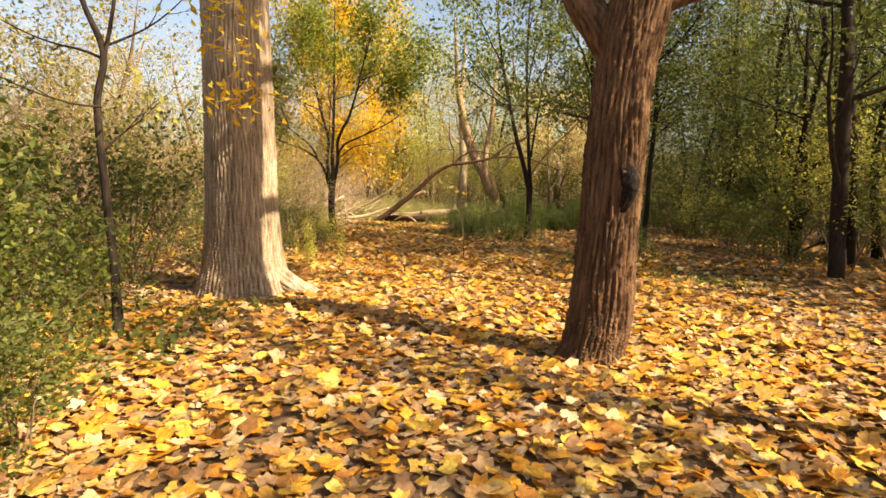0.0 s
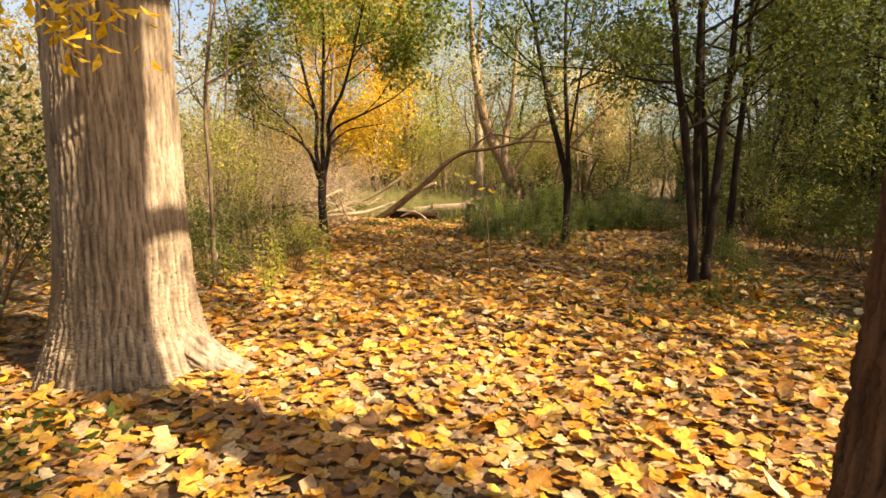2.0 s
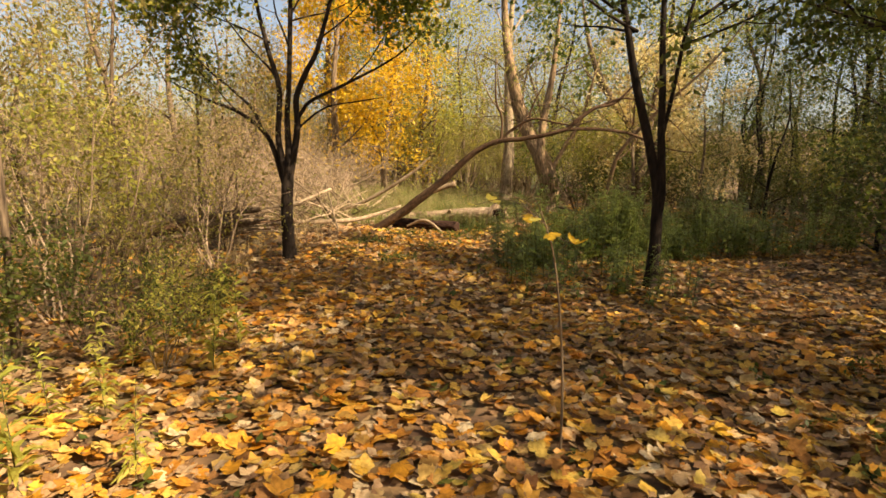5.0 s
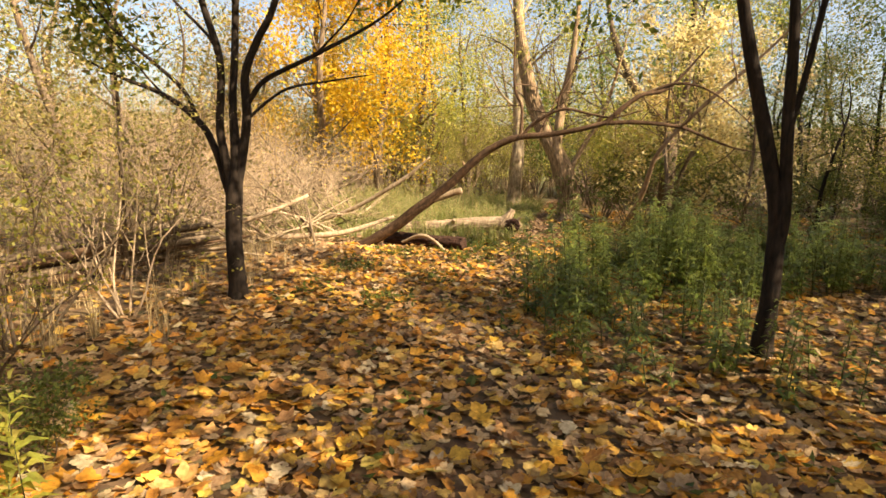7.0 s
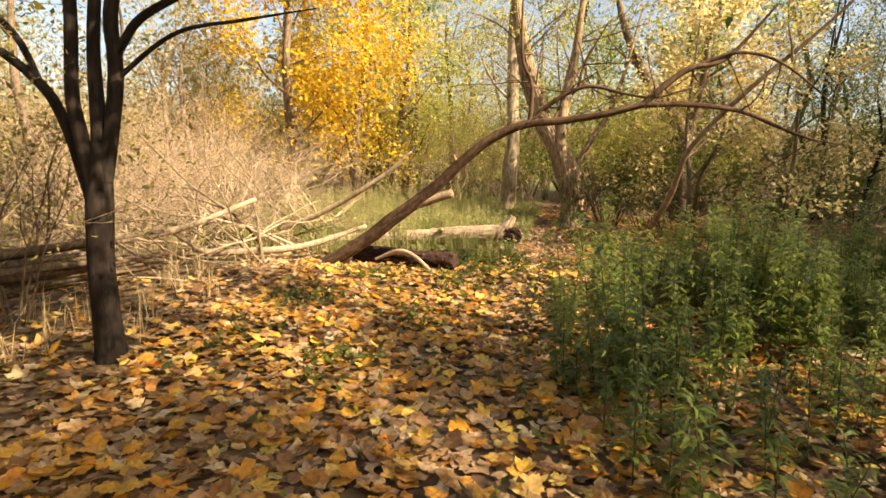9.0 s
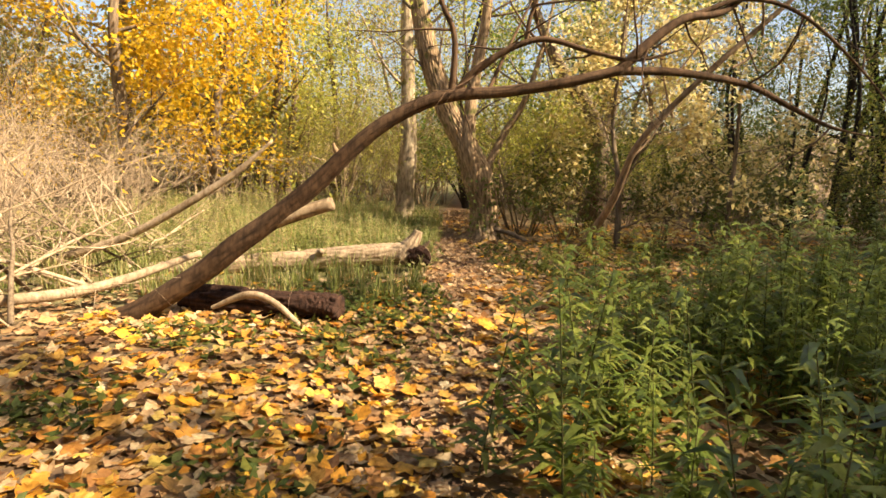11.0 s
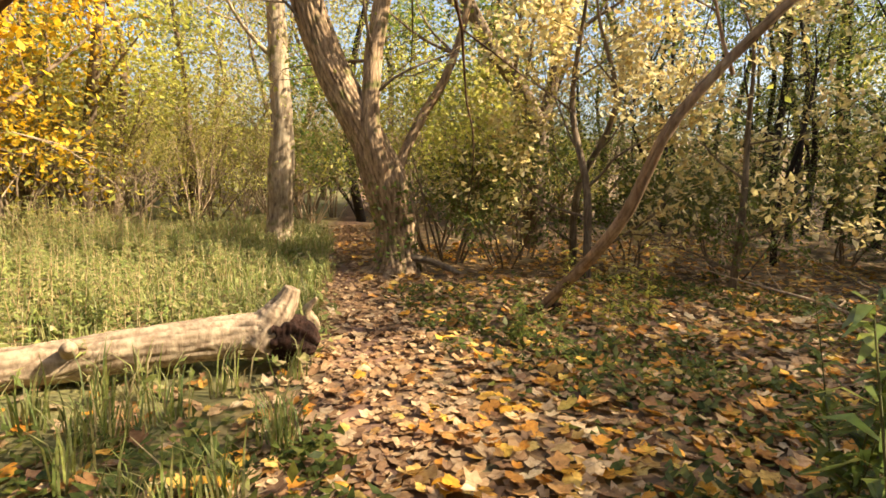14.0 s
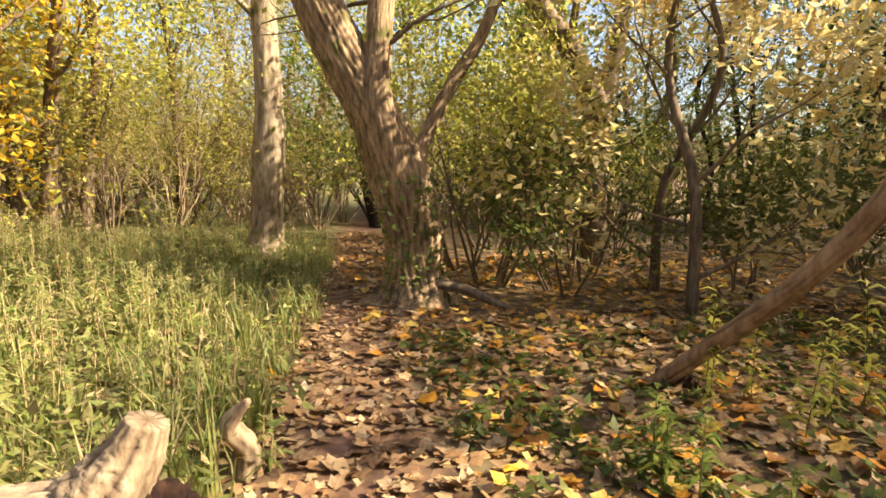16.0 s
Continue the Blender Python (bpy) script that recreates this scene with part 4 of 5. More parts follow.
def plant_out(templates, places, group):
    """Sets each template, then its copies, at places of (x, y, turn, scale, which)."""
    used = set()
    for x, y, turn, sc, which in places:
        m = Matrix.LocRotScale((x, y, float(height(x, y))), Euler((0, 0, turn)), (sc, sc, sc))
        ob = templates[which]
        if which in used:
            made = {}
            for o in (ob, *ob.children_recursive):
                made[o] = o.copy()
                scene.collection.objects.link(made[o])
                made[o].parent = made.get(o.parent)
            ob = made[ob]
        used.add(which)
        ob.matrix_basis = m
        tagged(ob, group=group)
    for i, ob in enumerate(templates):
        if i not in used:
            for k in list(ob.children_recursive):
                bpy.data.objects.remove(k)
            bpy.data.objects.remove(ob)


def clear_of_path(x, y, gap):
    return not (-8 < y < 36) or abs(x - float(path_x(y))) > gap


pr = random.Random(5)
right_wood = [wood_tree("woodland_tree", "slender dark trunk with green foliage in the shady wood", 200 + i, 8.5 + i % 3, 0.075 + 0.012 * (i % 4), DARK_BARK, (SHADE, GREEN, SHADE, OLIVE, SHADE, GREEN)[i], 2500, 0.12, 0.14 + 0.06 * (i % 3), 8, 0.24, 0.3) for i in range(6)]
spots = []
while len(spots) < 88:
    x, y = pr.uniform(4.6, 18), pr.uniform(1, 38)
    lane = y + 0.467 * x
    open_sun = (5.2 < lane < 9.2 and x < 14) or (lane < 5.2 and pr.random() < 0.6) or (9.2 <= lane < 16 and pr.random() < 0.4) or (18.8 < lane < 23 and x < 13 and pr.random() < 0.5) or (13.5 < y <= 18.5 and x < 8.5) or (18.5 < y < 27 and x < 6.6) or (y >= 27 and x < 9.0)
    if open_sun or any((x - a) ** 2 + (y - b) ** 2 < 0.5 for a, b, *_ in spots):
        continue
    spots.append((x, y, pr.uniform(0, 6.28), pr.uniform(0.8, 1.15) * (0.6 if 18 < y < 27 and x < 10 else 0.72 if y > 18 and x < 12 else 1), pr.randrange(6)))
spots += [(8.6, 17.0, 1, 0.75, 0), (9.4, 18.4, 2, 0.72, 2), (9.0, 20.5, 4, 0.7, 4), (9.6, 22.6, 3, 0.7, 0)]
# added to shade the ash and dapple the ground; the first two stay unseen
spots += [(4.6, 2.1, 0, 1.0, 1), (8.6, -0.3, 4, 0.9, 3), (6.5, 11.8, 1, 0.8, 0), (8.2, 12.0, 3, 0.85, 2), (7.0, 5.9, 2, 0.9, 3), (9.6, 5.5, 1, 0.95, 0)]
spots += [(pr.uniform(9.5, 16), 19.5 + k, pr.uniform(0, 6.28), pr.uniform(0.9, 1.15), pr.randrange(6)) for k in range(6)]
# unseen trees right of and behind the start, added to cast dappled shade
for k in range(7):
    x = pr.uniform(4.5, 11)
    spots.append((x, -3.2 + 0.95 * k - 0.467 * x, pr.uniform(0, 6.28), pr.uniform(0.75, 0.95), pr.randrange(6)))
plant_out(right_wood, spots, "trees of the shady wood")

far_trees = [wood_tree("background_tree", lab, 230 + i, tall, 0.15, bark, leaf, n, size, 0.10, 9, 0.26, 0.5, 2, 0.4, 3)
             for i, (lab, tall, bark, leaf, n, size) in enumerate([
                 ("tall tree with thin olive autumn foliage", 10, GREY_BARK, OLIVE, 3400, 0.17), ("tall dark tree with thick green foliage", 11, DARK_BARK, GREEN, 5200, 0.2),
                 ("tall tree with tan withering foliage", 9, GREY_BARK, TAN, 1300, 0.16), ("tall tree with lime-yellow foliage", 10, GREY_BARK, LIME, 3000, 0.17)])]
spots = []
while len(spots) < 96:
    a, d = pr.uniform(0, 6.283), pr.uniform(19, 46)
    x, y = math.cos(a) * d, 14 + math.sin(a) * d
    if y < 2 and len(spots) % 4 or not clear_of_path(x, y, 4.5) or (-17 < x < 0 and -6 < y < 33.5) or (x > 4 and y < 33 and d < 22) or (abs(x) < 3 and y < 37) or (x > 14 and 1 < y < 10):
        continue
    spots.append((x, y, pr.uniform(0, 6.28), pr.uniform(0.7, 1.15), pr.choice((2, 2, 2, 0)) if x < -8 and y < 30 else pr.choice((0, 0, 1, 2, 3, 3))))
spots += [(-7 + 1.5 * k + pr.uniform(-0.5, 0.5), 36.5 + 4 * (k % 3) + pr.uniform(-1, 1), pr.uniform(0, 6.28), pr.uniform(0.75, 1.05), (0, 1, 0, 3, 2)[k % 5]) for k in range(13)]
spots += [(pr.uniform(-17, -9), pr.uniform(8, 34), pr.uniform(0, 6.28), pr.uniform(0.45, 0.7), 2) for _ in range(20)]
plant_out(far_trees, spots, "trees in the background")

golden = [wood_tree("golden_maple", "tree in bright golden-yellow leaf beyond the brush", 250 + i, 10, 0.17, GREY_BARK, YELLOW, 9000, 0.17, 0.2, 12, 0.28, 0.35) for i in range(2)]
plant_out(golden, [(-7.4, 29.5, 0.4, 0.9, 0), (-5.9, 31.5, 2.0, 1.0, 1), (-9.2, 34, 4.0, 1.1, 0)], "golden maples")
pale = [wood_tree("pale_leaved_tree", "small tree hung with pale gold drooping leaves", 260 + i, 5.2, 0.06, GREY_BARK, PALE, 2700, 0.14, 0.22, 10, 0.30, 0.16, 2, 0.2) for i in range(2)]
plant_out(pale, [(3.3, 25.6, 0.3, 0.95, 0), (4.9, 24.6, 2.0, 0.8, 1), (3.9, 27.0, 4.0, 1.0, 0)], "pale gold trees")

tan_shrubs = [shrub("tan_shrub", lab, 300 + i, tall, 7, leaf, n, size, bark, 0.6 if bark is TWIG and n < 300 else 0.5, 5 if n < 300 else 4)
              for i, (lab, tall, leaf, n, size, bark) in enumerate([
                  ("bare twiggy shrub with a few tan leaves", 2.2, TAN, 190, 0.06, TWIG), ("tangled shrub with small olive leaves", 3.2, OLIVE, 1900, 0.09, GREY_BARK),
                  ("straw-coloured thicket of bare tangled stems", 2.2, TAN, 90, 0.05, TWIG), ("shrub with drying green-brown foliage", 3.6, OLIVE, 1700, 0.09, TWIG), ("tall shrub with yellow-green foliage", 3.4, LIME, 1700, 0.09, GREY_BARK)])]
spots = []
while len(spots) < 210:
    x, y = pr.uniform(-20, 10), pr.uniform(1, 44)
    if (x > -5.0 and y < 32.5) or (x > -5.4 and 12 < y < 32) or (x > -6.2 and 16 < y < 19.5) or (-8.5 < x < 0 and 25 < y < 28.5 and pr.random() < 0.7) or (abs(x - float(path_x(y))) < 1.2):
        continue
    near = 16 < y < 30 and x > -14
    sunny = x < -4 and 7 < y < 32
    spots.append((x, y, pr.uniform(0, 6.28), pr.uniform(0.5, 0.85) if near else pr.uniform(0.6, 1.0) * (1.0 if x > -9 else 1.7) if sunny else pr.uniform(0.7, 1.2), pr.choice((0, 2, 0, 2, 2)) if near else pr.choice((0, 2, 2, 0, 1, 3)) if sunny else pr.choice((0, 1, 2, 3, 3, 4))))
for _ in range(12):
    spots.append((pr.uniform(-9.5, -4.8), pr.uniform(20.8, 25.5), pr.uniform(0, 6.28), pr.uniform(0.6, 1.0), pr.choice((0, 2))))
spots += [(-4.8, 12.1, 1, 0.6, 3), (-5.1, 14.1, 2, 0.7, 1), (-4.9, 15.2, 3, 0.55, 3), (-5.6, 16.9, 4, 0.6, 1), (-4.5, 13.2, 4, 0.4, 4), (-3.9, 11.9, 4, 0.35, 1)]
spots += [(-9.5 + 0.72 * k + pr.uniform(-0.3, 0.3), 33.2 + 1.1 * (k % 4) + pr.uniform(-0.4, 0.4), pr.uniform(0, 6.28), pr.uniform(0.55, 0.9), (1, 3, 4, 1, 3)[k % 5]) for k in range(22)]
plant_out(tan_shrubs, spots, "thicket of shrubs")

green_shrubs = [shrub("green_shrub", lab, 320 + i, tall, 6, leaf, n, 0.085, GREY_BARK, 0.5)
                for i, (lab, tall, leaf, n) in enumerate([("bushy green shrub at the edge of the wood", 1.8, SHADE, 2300), ("leafy yellow-green shrub under the trees", 2.2, LIME, 1900), ("low dark green shrub among fallen leaves", 1.3, SHADE, 1900)])]
spots = [(-2.25, 2.5, 1, 0.45, 2), (-2.5, 2.2, 3, 0.5, 0), (-2.0, 1.9, 2, 0.3, 2), (-2.9, 3.2, 4, 0.4, 2), (-3.5, 9.9, 1, 0.35, 2), (-3.1, 11.1, 2, 0.3, 1), (-4.0, 9.6, 3, 0.4, 0), (-3.4, 12.4, 5, 0.35, 2), (-4.3, 8.7, 3, 0.5, 0), (-3.9, 3.0, 2, 0.75, 2), (-4.1, 6.0, 2, 0.7, 2), (-4.6, 7.4, 2, 0.9, 0), (-3.7, 4.2, 5, 0.55, 0), (5.9, 11.0, 1, 0.8, 0), (6.6, 12.6, 2, 0.8, 1), (5.2, 13.6, 5, 0.45, 1), (8.2, 12.5, 4, 1.1, 1), (5.8, 16.5, 2, 1.3, 0), (-4.6, 3.9, 0, 1.0, 0), (-4.9, 5.2, 1, 1.1, 2), (-5.2, 6.4, 2, 1.0, 0), (-4.2, 4.7, 3, 0.8, 2), (-5.6, 8.5, 1, 0.9, 1), (-4.3, 10.8, 1, 0.6, 2), (-3.6, 11.2, 4, 0.5, 0), (-5.0, 12.5, 2, 0.8, 1), (-6.0, 10.5, 2, 0.9, 0),
         (1.9, 27.4, 0, 1.1, 1), (2.6, 26.9, 2, 1.0, 0), (2.0, 28.8, 3, 1.2, 1), (3.4, 27.9, 1, 1.2, 0), (4.6, 26.4, 5, 1.0, 2), (5.4, 25.2, 2, 0.9, 0), (3.2, 31, 2, 1.5, 1), (1.9, 31.8, 3, 1.2, 0), (2.6, 11.4, 1, 0.35, 0), (3.3, 12.0, 4, 0.35, 2), (2.9, 10.4, 2, 0.4, 2), (4.9, 9.6, 3, 0.45, 0), (5.4, 11.8, 3, 0.6, 0), (5.0, 14.2, 2, 0.45, 2)]
while len(spots) < 84:
    x, y = pr.uniform(5.5, 14), pr.uniform(9.5, 34)
    if 19 < y < 26 and x < 7.5:
        continue
    spots.append((x, y, pr.uniform(0, 6.28), pr.uniform(0.6, 1.1), pr.randrange(3)))
plant_out(green_shrubs, spots, "green shrubs")


# ---- weeds, herbs and grass ----
def weed_stalk(g_leaf, g_stem, x, y, tall, r_, leaf_len=0.13):
    z = float(height(x, y))
    lean = r_.normal(0, 0.10, 2)
    top = np.array([x + lean[0] * tall, y + lean[1] * tall, z + tall])
    g_stem.add(*tube([(x, y, z - 0.02, 0.005), ((x + top[0]) / 2, (y + top[1]) / 2, z + tall * 0.55, 0.004), (*top, 0.0015)], 4, 4, cap=False))
    n = int(58 * tall) + 8
    t = r_.uniform(0.12, 1.0, n)
    P = np.array([x, y, z]) + t[:, None] * (top - np.array([x, y, z]))
    a = r_.uniform(0, 6.283, n)
    s = leaf_len * r_.uniform(0.6, 1.2, n) * (1.25 - 0.6 * t)
    out = np.stack([np.cos(a), np.sin(a), np.full(n, 0.45)], 1)
    side = np.stack([-np.sin(a), np.cos(a), r_.normal(0, 0.25, n)], 1)
    mid = P + out * (s * 0.5)[:, None]
    end = mid + np.stack([np.cos(a), np.sin(a), np.full(n, -0.45)], 1) * (s * 0.55)[:, None]
    w = (s * 0.11)[:, None] * side
    V = np.stack([P - w * 0.3, P + w * 0.3, mid + w, mid - w, end + w * 0.15, end - w * 0.15], 1).reshape(-1, 3)
    k = (np.arange(n) * 6)[:, None]
    F = np.concatenate([k + np.array([[0, 1, 2, 3]]), k + np.array([[3, 2, 4, 5]])])
    g_leaf.add(V, F)


def weed_edge(y):
    return np.interp(y, [15.6, 16.2, 17.4, 18.2, 19, 20, 20.8, 22], [-0.1, -0.35, -0.25, 0.0, 0.4, 0.55, 0.95, 1.6])


gl, gs, r_ = Geo(), Geo(), np.random.default_rng(400)
count = 0
while count < 470:
    x, y = r_.uniform(-0.7, 6.5), r_.uniform(15.7, 20.3)
    if x < weed_edge(y) or (x - 1.32) ** 2 + (y - 15.1) ** 2 < 0.06 or r_.uniform() < 0.5 * (x - weed_edge(y) > 3.2) or y < 15.85 + 0.48 * (x + 0.4) or (y > 19.4 and x < 1.5):
        continue
    patchy = 0.5 + 0.35 * math.sin(2.3 * x + 0.9 * y) + 0.35 * math.sin(1.1 * x - 2.7 * y + 1) + 0.5 * (x - weed_edge(y) > 0.8)
    if r_.uniform() > patchy:
        continue
    weed_stalk(gl, gs, x, y, r_.uniform(0.5, 1.4) * (0.82 + 0.3 * math.sin(1.9 * x + 1.3 * y) * math.sin(1.1 * x - 1.7 * y)) * min(1, 0.5 + 0.45 * (x - weed_edge(y))), r_, r_.uniform(0.105, 0.16))
    count += 1
# a thin fringe of shorter stalks runs out towards the forked tree
for k in range(75):
    x, y = r_.uniform(-0.7, 1.7), r_.uniform(14.0, 16.3)
    if (x - 1.4) ** 2 + (y - 15.1) ** 2 > 0.08 and x > -0.75 + 0.3 * (y < 14.8):
        weed_stalk(gl, gs, x, y, r_.uniform(0.25, 0.75), r_, r_.uniform(0.09, 0.14))
weeds = thing("weed_patch", (1.5, 18, 0), "dense stand of tall dark green weeds with narrow leaves", "weeds", kind="stuff")
part("weed_leaves", gl, WEED, weeds, kind="stuff")
part("weed_stems", gs, STEM, weeds, kind="stuff")


def single_weed(seed, tall, leaf):
    r2, a, b = np.random.default_rng(seed), Geo(), Geo()
    ob = thing("tall_weed", (0, 0, 0), "single tall weed with drooping narrow leaves beside the path", "plant")
    zero = float(height(0, 0))
    weed_stalk(a, b, 0, 0, tall, r2, 0.16)
    for q in a.v + b.v:
        q[:, 2] -= zero
    part("leaves", a, leaf, ob)
    part("stem", b, STEM, ob)
    return ob


singles = [single_weed(410 + i, 0.6 + 0.15 * i, (WEED, WEED, LIME, WEED)[i]) for i in range(4)]
spots = []
while len(spots) < 45:
    y = pr.uniform(15.8, 19.4)
    x = float(weed_edge(y)) + pr.gauss(0, 0.25)
    spots.append((x, y, pr.uniform(0, 6.28), pr.uniform(0.6, 1.15), pr.choice((0, 1, 1, 3, 3))))
spots += [(1.45 + pr.gauss(0, 0.12), 20.3 + pr.gauss(0, 0.1), pr.uniform(0, 6), pr.uniform(0.8, 1), 3) for _ in range(5)]
spots += [(2.1 + pr.gauss(0, 0.25), 23.4 + pr.gauss(0, 0.3), pr.uniform(0, 6), pr.uniform(0.5, 0.9), 2) for _ in range(6)]
spots += [(1.1 + pr.gauss(0, 0.12), 23.0 + pr.gauss(0, 0.2), pr.uniform(0, 6), pr.uniform(0.5, 0.8), 0) for _ in range(5)]
spots += [(-3.0 + pr.gauss(0, 0.5), 10.4 + pr.gauss(0, 0.9), pr.uniform(0, 6), pr.uniform(0.5, 0.9), 2) for _ in range(14)]
spots += [(2.3 + pr.gauss(0, 0.3), 9.9 + pr.gauss(0, 0.6), pr.uniform(0, 6), pr.uniform(0.3, 0.7), 1) for _ in range(12)]
plant_out(singles, spots, "single weeds along the path")

# meadow herbs on the sunny side
gl, gs = Geo(), Geo()
count = 0
while count < 1300:
    x, y = r_.uniform(-7, 1.0), r_.uniform(22.6, 32)
    gap = float(path_x(y)) - x
    if gap < 0.35 or (y < 23.3 and gap < 2.4 and r_.uniform() < 0.7) or (x + 0.73) ** 2 + (y - 29.9) ** 2 < 0.1:
        continue
    clump = 0.5 + 0.5 * math.sin(1.9 * x + 0.6) * math.sin(1.6 * y + 1.1)
    weed_stalk(gl, gs, x, y, r_.uniform(0.2, 0.5) * min(1.0, 0.35 + 0.4 * gap) + 0.45 * clump * min(1.0, 0.3 * gap), r_, r_.uniform(0.06, 0.12))
    count += 1
herbs = thing("meadow_herbs", (-2, 26, 0), "sunlit yellow-green herbs and grasses beside the path", "herbs", kind="stuff")
part("herb_leaves", gl, HERB, herbs, kind="stuff")
part("herb_stems", gs, STRAW, herbs, kind="stuff")


def blades(n, places, tall, r_, width=0.006):
    g = Geo()
    a = r_.uniform(0, 6.283, n)
    h = tall * r_.uniform(0.4, 1.1, n)
    lean = r_.uniform(0.1, 0.7, n)
    P = places[r_.integers(0, len(places), n)] + np.stack([r_.normal(0, 0.05, n), r_.normal(0, 0.05, n), np.zeros(n)], 1)
    d = np.stack([np.cos(a), np.sin(a), np.zeros(n)], 1)
    s = np.stack([-np.sin(a), np.cos(a), np.zeros(n)], 1) * width
    up = np.array([0, 0, 1.0])
    m = P + d * (h * lean * 0.35)[:, None] + up * (h * 0.6)[:, None]
    e = P + d * (h * lean)[:, None] + up * (h * (1 - 0.35 * lean))[:, None]
    V = np.stack([P - s, P + s, m + s * 0.8, m - s * 0.8, e + s * 0.1, e - s * 0.1], 1).reshape(-1, 3)
    k = (np.arange(n) * 6)[:, None]
    return g.add(V, np.concatenate([k + np.array([[0, 1, 2, 3]]), k + np.array([[3, 2, 4, 5]])]))


P = scatter(700, -7, 0.3, 20.9, 32, lambda x, y: (path_x(y) - x > 0.3) * 1.0)
low = np.repeat(scatter(1500, -7, 0.6, 22.4, 31, lambda x, y: (path_x(y) - x > 0.3) * 1.0), 7, 0)
low += np.concatenate([rng.normal(0, 0.08, (len(low), 2)), rng.uniform(0.02, 0.25, (len(low), 1))], 1)
whole("meadow_leaves", Geo().add(*leaf_quads(low, 0.085, rng, 0.5, 0.45, 0.1)), HERB, "low sunlit leaves of meadow plants beside the path", "herbs", kind="stuff")
whole("meadow_grass", blades(17000, P, 0.4, r_), HERB, "pale green grass growing between the herbs", "grass", kind="stuff")
P = scatter(500, -13, -4.2, 14, 30)
whole("dry_grass", blades(6000, P, 0.5, r_, 0.004), STRAW, "dry straw-coloured grass stalks under the brush", "grass", kind="stuff")

# broad green leaves low on the ground
P = np.concatenate([scatter(700, -2.9, -0.6, 18.9, 22.0, lambda x, y: np.exp(-((x + 1.5) ** 2 + (y - 20.9) ** 2))), scatter(2300, 0.4, 5.5, 19.0, 25.5, lambda x, y: 0.22 + 0.5 * (np.sin(1.7 * x + 0.8 * y) > 0.35)), scatter(350, -4.5, -2.2, 2, 6), scatter(900, -3.6, -0.6, 15.8, 20.2, lambda x, y: 0.04 + 0.6 * (np.sin(2.9 * x + 1.3 * y) * np.sin(2.3 * y - 1.1 * x) > 0.3)), scatter(500, 1.2, 4.2, 7.5, 11, lambda x, y: 0.05 + 0.5 * (np.sin(2.1 * x + 1.6 * y) > 0.4)), scatter(250, -5, 4, 8, 17, lambda x, y: 0.5 + 0 * x)])
n = np.repeat(P, 6, 0) + np.concatenate([rng.normal(0, 0.06, (len(P) * 6, 2)), rng.uniform(0.01, 0.10, (len(P) * 6, 1))], 1)
whole("ground_cover", Geo().add(*leaf_quads(n, 0.09, rng, 0.5, 0.5, 0.1)), SHADE, "low broad dark green leaves between the fallen ones", "ground cover", kind="stuff")


# ---- brush pile ----
def dead_stick(i, r2):
    x, y = (r2.uniform(-9.0, -4.4), r2.uniform(18.4, 24.5)) if i < 80 else (r2.uniform(-7.5, -4.0), r2.uniform(20.6, 23.6))
    a, up, L = r2.uniform(0, 6.28) if x < -5.5 and i < 80 else math.pi * (i % 2 if x < -5.5 else 1) + r2.normal(0, 0.6), r2.uniform(0.1, 1.4) if i < 80 else r2.uniform(0.25, 0.8), r2.uniform(1.5, 3.0)
    g, tips = Geo(), []
    grow(g, r2, (x, y, 0.0), (math.cos(a), math.sin(a), up), L, r2.uniform(0.012, 0.032), 2, tips, 5, -0.04, 0.4, 0.75, 0.6)
    for q in g.v + g.twigs.v:
        q[:, 2] = np.maximum(q[:, 2], 0.01)
    whole("dead_branch", g, DEAD_WOOD if i % 4 else GREY_BARK, "bleached fallen branch with bare twigs in the brush pile", "branch", "branches of the brush pile", at=(x, y, 0))


r2 = np.random.default_rng(500)
for i in range(112):
    dead_stick(i, r2)
for i, nodes in enumerate([[(-6.2, 20.2, 0.05, 0.05), (-5.0, 20.3, 0.12, 0.055), (-4.1, 20.6, 0.2, 0.05), (-3.2, 21.0, 0.5, 0.03)], [(-8.3, 18.0, 0.1, 0.07), (-7.0, 18.3, 0.28, 0.07), (-6.0, 18.5, 0.3, 0.06), (-5.2, 18.9, 0.2, 0.03)],
                           [(-7.6, 17.6, 0.05, 0.07), (-6.6, 18.4, 0.35, 0.06), (-5.6, 19.5, 0.5, 0.05), (-4.8, 20.5, 0.9, 0.03)], [(-5.6, 22.2, 0.1, 0.06), (-4.4, 22.0, 0.5, 0.05), (-3.2, 21.8, 1.2, 0.04), (-2.6, 21.7, 1.7, 0.015)]]):
    whole("dead_branch", Geo().add(*tube(nodes, 12, 40, lump=0.1, seed=510 + i)), DEAD_WOOD if i != 1 else GREY_BARK, "thick bare branch lying across the brush pile", "branch", "branches of the brush pile", at=nodes[1][:2] + (0,), smooth_faces=True)

for i in range(8):
    a, b = r2.normal(0, 0.25), r2.normal(0, 0.3)
    nodes = [(-6.9 + a, 15.3 + b, 0.06 + 0.03 * i, 0.045), (-6.4 + a, 16.3, 0.10 + 0.05 * i, 0.05), (-5.9 - 0.5 * a, 17.2, 0.14 + 0.06 * i, 0.042), (-5.4 - a, 18.2 - b, 0.12 + 0.07 * i, 0.02)]
    whole("dead_branch", Geo().add(*tube(nodes, 10, 30, lump=0.12, seed=530 + i)), GREY_BARK if i % 3 else BOW_BARK, "dark thin trunk lying in a heap beside the brush", "branch", "heap of thin trunks", at=(-6.4, 16.3, 0), smooth_faces=True)
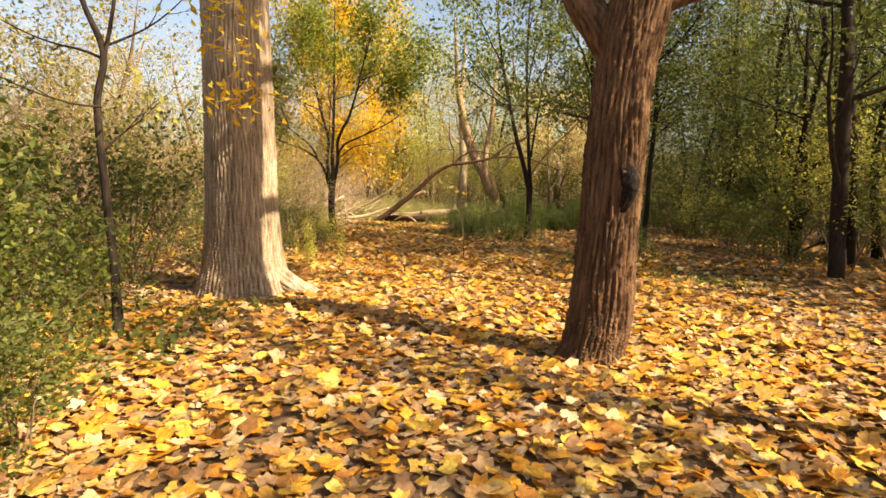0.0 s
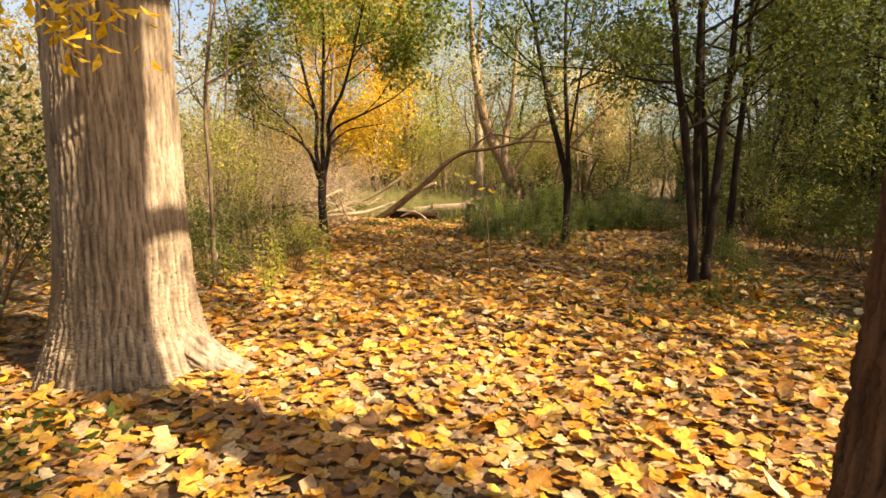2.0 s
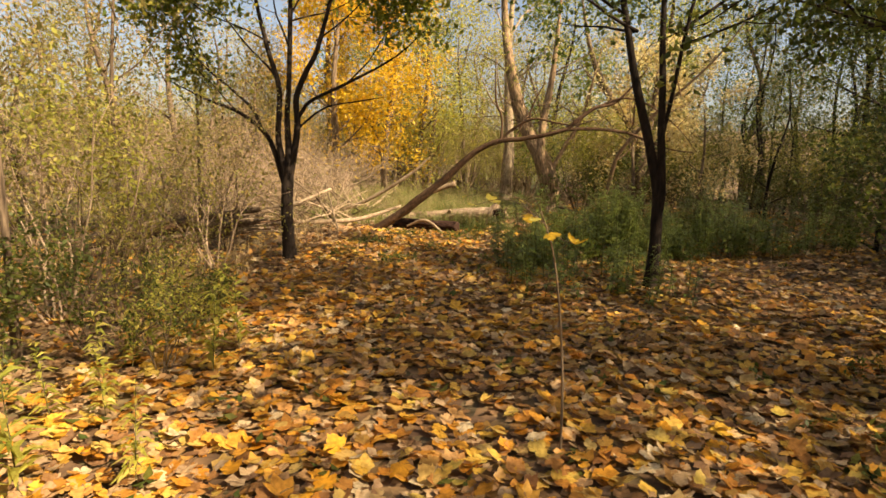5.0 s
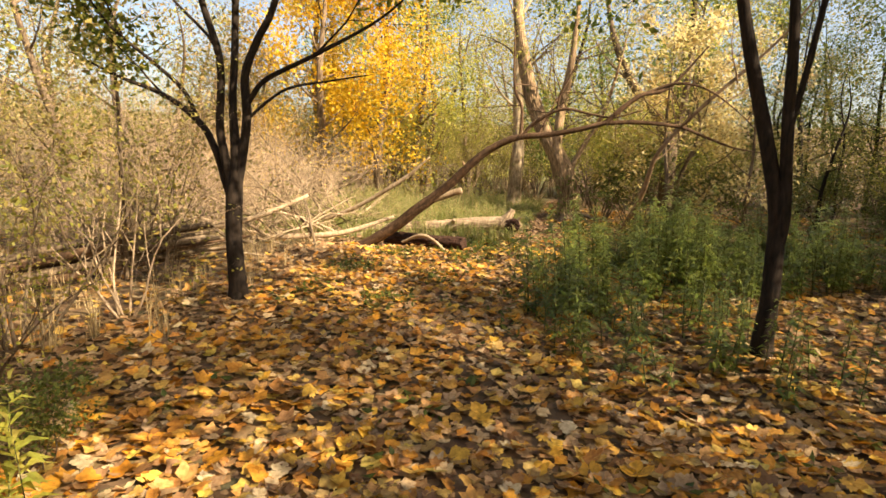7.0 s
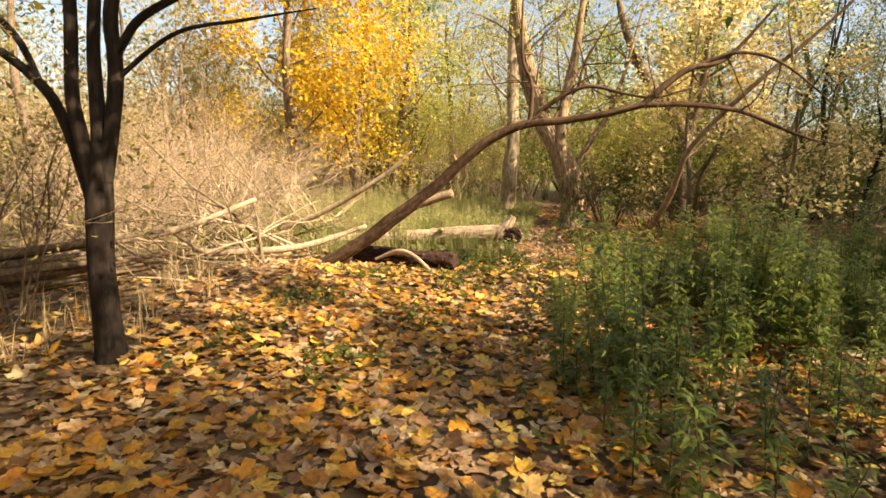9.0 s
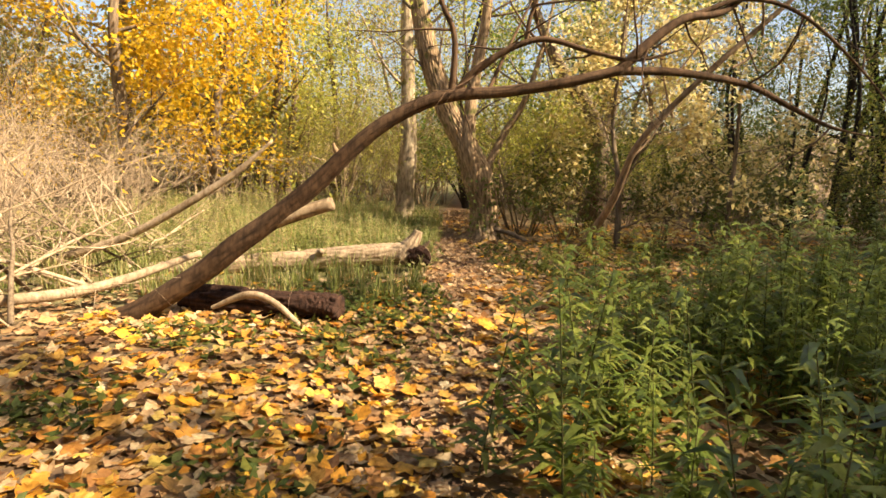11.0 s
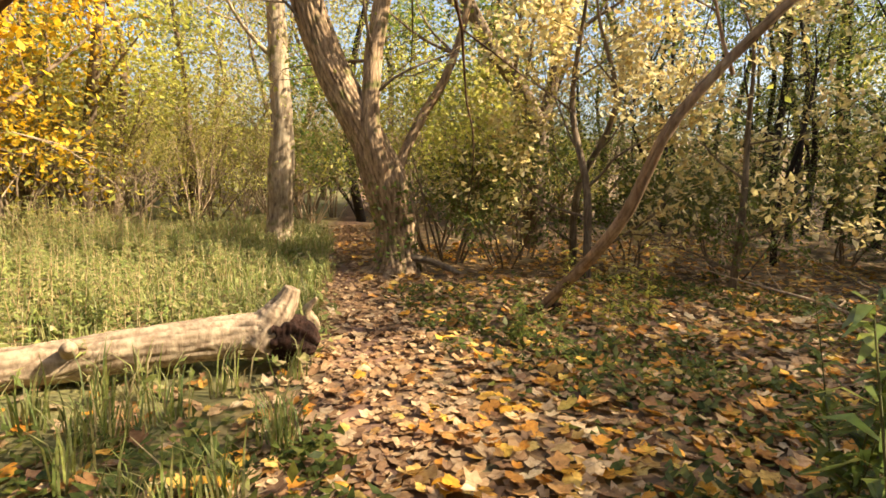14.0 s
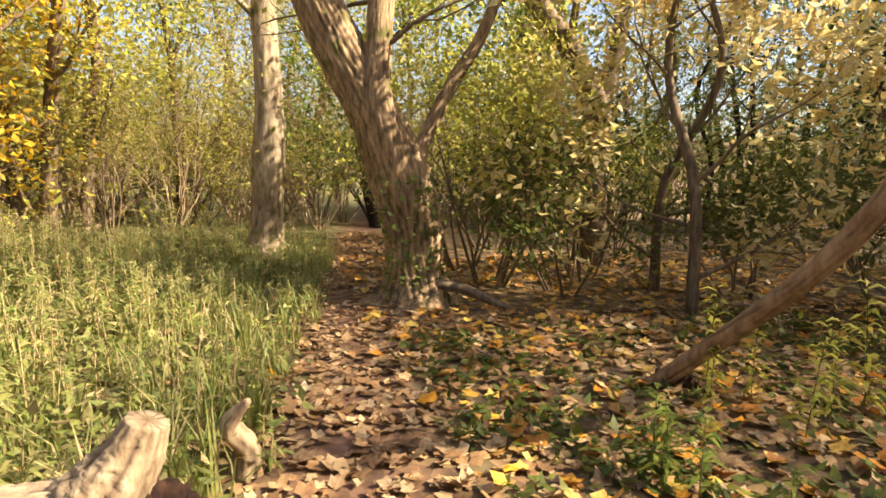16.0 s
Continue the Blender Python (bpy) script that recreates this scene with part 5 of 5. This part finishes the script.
for i in range(9):
    x, y, a = r2.uniform(3.4, 7.0), r2.uniform(21.8, 26.5), r2.uniform(0, 6.28)
    g, tips = Geo(), []
    grow(g, r2, (x, y, 0.02), (math.cos(a), math.sin(a), 0.22), r2.uniform(1.2, 2.4), 0.022, 2, tips, 3, 0.0, 0.25, 0.6, 0.5)
    for q in g.v + g.twigs.v:
        q[:, 2] = np.maximum(q[:, 2], 0.01)
    whole("dead_branch", g, GREY_BARK if i % 2 else DEAD_WOOD, "thin bare fallen branch lying on leaves under the wood", "branch", "fallen branches at the wood's edge", at=(x, y, 0))
# ---- saplings at the start ----
stem_tree("sapling", (-3.2, 4.83, 0), [[(-3.2, 4.83, -0.05, 0.05), (-3.2, 4.83, 0.5, 0.036), (-3.24, 4.83, 1.2, 0.033), (-3.28, 4.83, 2.0, 0.03), (-3.2, 4.83, 2.46, 0.028), (-3.4, 4.85, 3.0, 0.02), (-3.5, 4.9, 4, 0.005)], [(-3.2, 4.83, 2.4, 0.018), (-3.12, 4.83, 2.7, 0.016), (-3.05, 4.83, 3.1, 0.012), (-3, 4.8, 3.8, 0.004)]],
          "thin dark sapling with sparse leaves beside the path", DARK_BARK, LIME, 160, 0.08, 601, [((-3.26, 4.83, 1.6), (0.5, 0.2, 0.6), 0.7, 0.012), ((-3.2, 4.83, 2.4), (-0.9, 0, 0.3), 1.2, 0.014), ((-3.2, 4.83, 2.5), (0.8, 0.2, 0.3), 1.0, 0.012), ((-3.24, 4.83, 2.0), (-0.7, -0.5, -0.1), 0.9, 0.01)], 0.15)
for i, (x, y, top, tall, leaves) in enumerate([(-3.8, 9.16, (-3.6, 9.2), 3.6, 0), (-3.85, 10.2, (-3.5, 10.2), 4.4, 260), (-4.3, 11.1, (-4.1, 11.2), 4.6, 260), (-6.0, 16.8, (-6.25, 16.8), 4.6, 120), (-5.2, 13.6, (-5.1, 13.7), 4.2, 260)]):
    bend = -0.28 if i == 0 else 0.0
    stem_tree("sapling", (x, y, 0), [[(x, y, -0.05, 0.075 if i == 0 else 0.035), (x + bend, y, tall * 0.3, 0.055 if i == 0 else 0.025), (x + bend, y, tall * 0.58, 0.045 if i == 0 else 0.02), (*top, tall, 0.008)]], "thin pale-barked sapling leaning over the leaves" if i == 0 else "slender grey sapling with small leaves", GREY_BARK, OLIVE, leaves, 0.07, 610 + i,
              [((x + bend, y, tall * 0.58), (0.7, 0.2, 0.4), 1.1, 0.012), ((x + bend, y, tall * 0.5), (-0.6, 0.3, 0.5), 1.0, 0.01), ((top[0], y, tall * 0.75), (0.2, -0.6, 0.5), 1.0, 0.01)], 0.15)


def maple_sapling():
    """A knee-high to chest-high shoot, its last big leaves held out flat on thin stalks."""
    t = thing("maple_sapling", (-0.2, 10.35, 0), "thin maple shoot with a few large yellow-green leaves", "sapling")
    part("stem", Geo().add(*tube([(-0.2, 10.35, -0.05, 0.008), (-0.22, 10.33, 0.5, 0.007), (-0.30, 10.22, 1.1, 0.005), (-0.40, 10.12, 1.40, 0.003)], 6, 20)), GREY_BARK, t)
    r3 = np.random.default_rng(640)
    for i, (x, y, z, size, mat) in enumerate([(-0.72, 10.04, 1.395, 0.12, LIME), (-0.62, 10.12, 1.40, 0.12, LIME), (-0.45, 10.22, 1.31, 0.13, YELLOW), (-0.42, 10.05, 1.33, 0.13, LIME), (-0.77, 10.11, 1.43, 0.05, LIME), (-0.34, 10.1, 1.24, 0.14, YELLOW), (-0.48, 10.2, 1.40, 0.09, LIME), (-0.2, 10.2, 1.2, 0.13, YELLOW)]):
        v, f = maple_leaves(np.array([[0.0, 0, 0]]), size * 0.9, r3, True, 0.3)
        leaf = part("leaf", Geo().add(v + np.array([x, y, z]), f), mat, t)
        part("stalk", Geo().add(*tube([(-0.36, 10.15, 1.30, 0.0022), ((x - 0.36) / 2, (y + 10.15) / 2, z + 0.03, 0.0018), (x, y, z, 0.0012)], 4, 8, cap=False)), GREY_BARK, leaf)


maple_sapling()

# ---- single fallen leaves nearest the path ----
forms = []
for k in range(10):
    v, f = maple_leaves(np.zeros((1, 3)), 0.145 + 0.006 * k, rng, True)
    stalk, sf = tube([(0, 0, 0.006, 0.002), (-0.05, 0.01, 0.012, 0.0018), (-0.10, 0.02 * (k % 3 - 1), 0.008, 0.0014)], 4, 4, cap=False)
    me = Geo().add(v, f).add(stalk, sf).mesh("leaf")
    me.materials.append(MAPLE_ONE)
    forms.append(me)
for k in range(300):
    y = 1.8 + 19.5 * (k + rng.uniform()) / 300
    x = float(path_x(y)) + rng.normal(0, 0.75)
    ob = new("leaf", forms[k % 10])
    ob.parent = ground
    ob.location = (x, y, float(height(x, y)) + 0.042)
    ob.rotation_euler = (rng.normal(0, 0.12), rng.normal(0, 0.12), rng.uniform(0, 6.28))
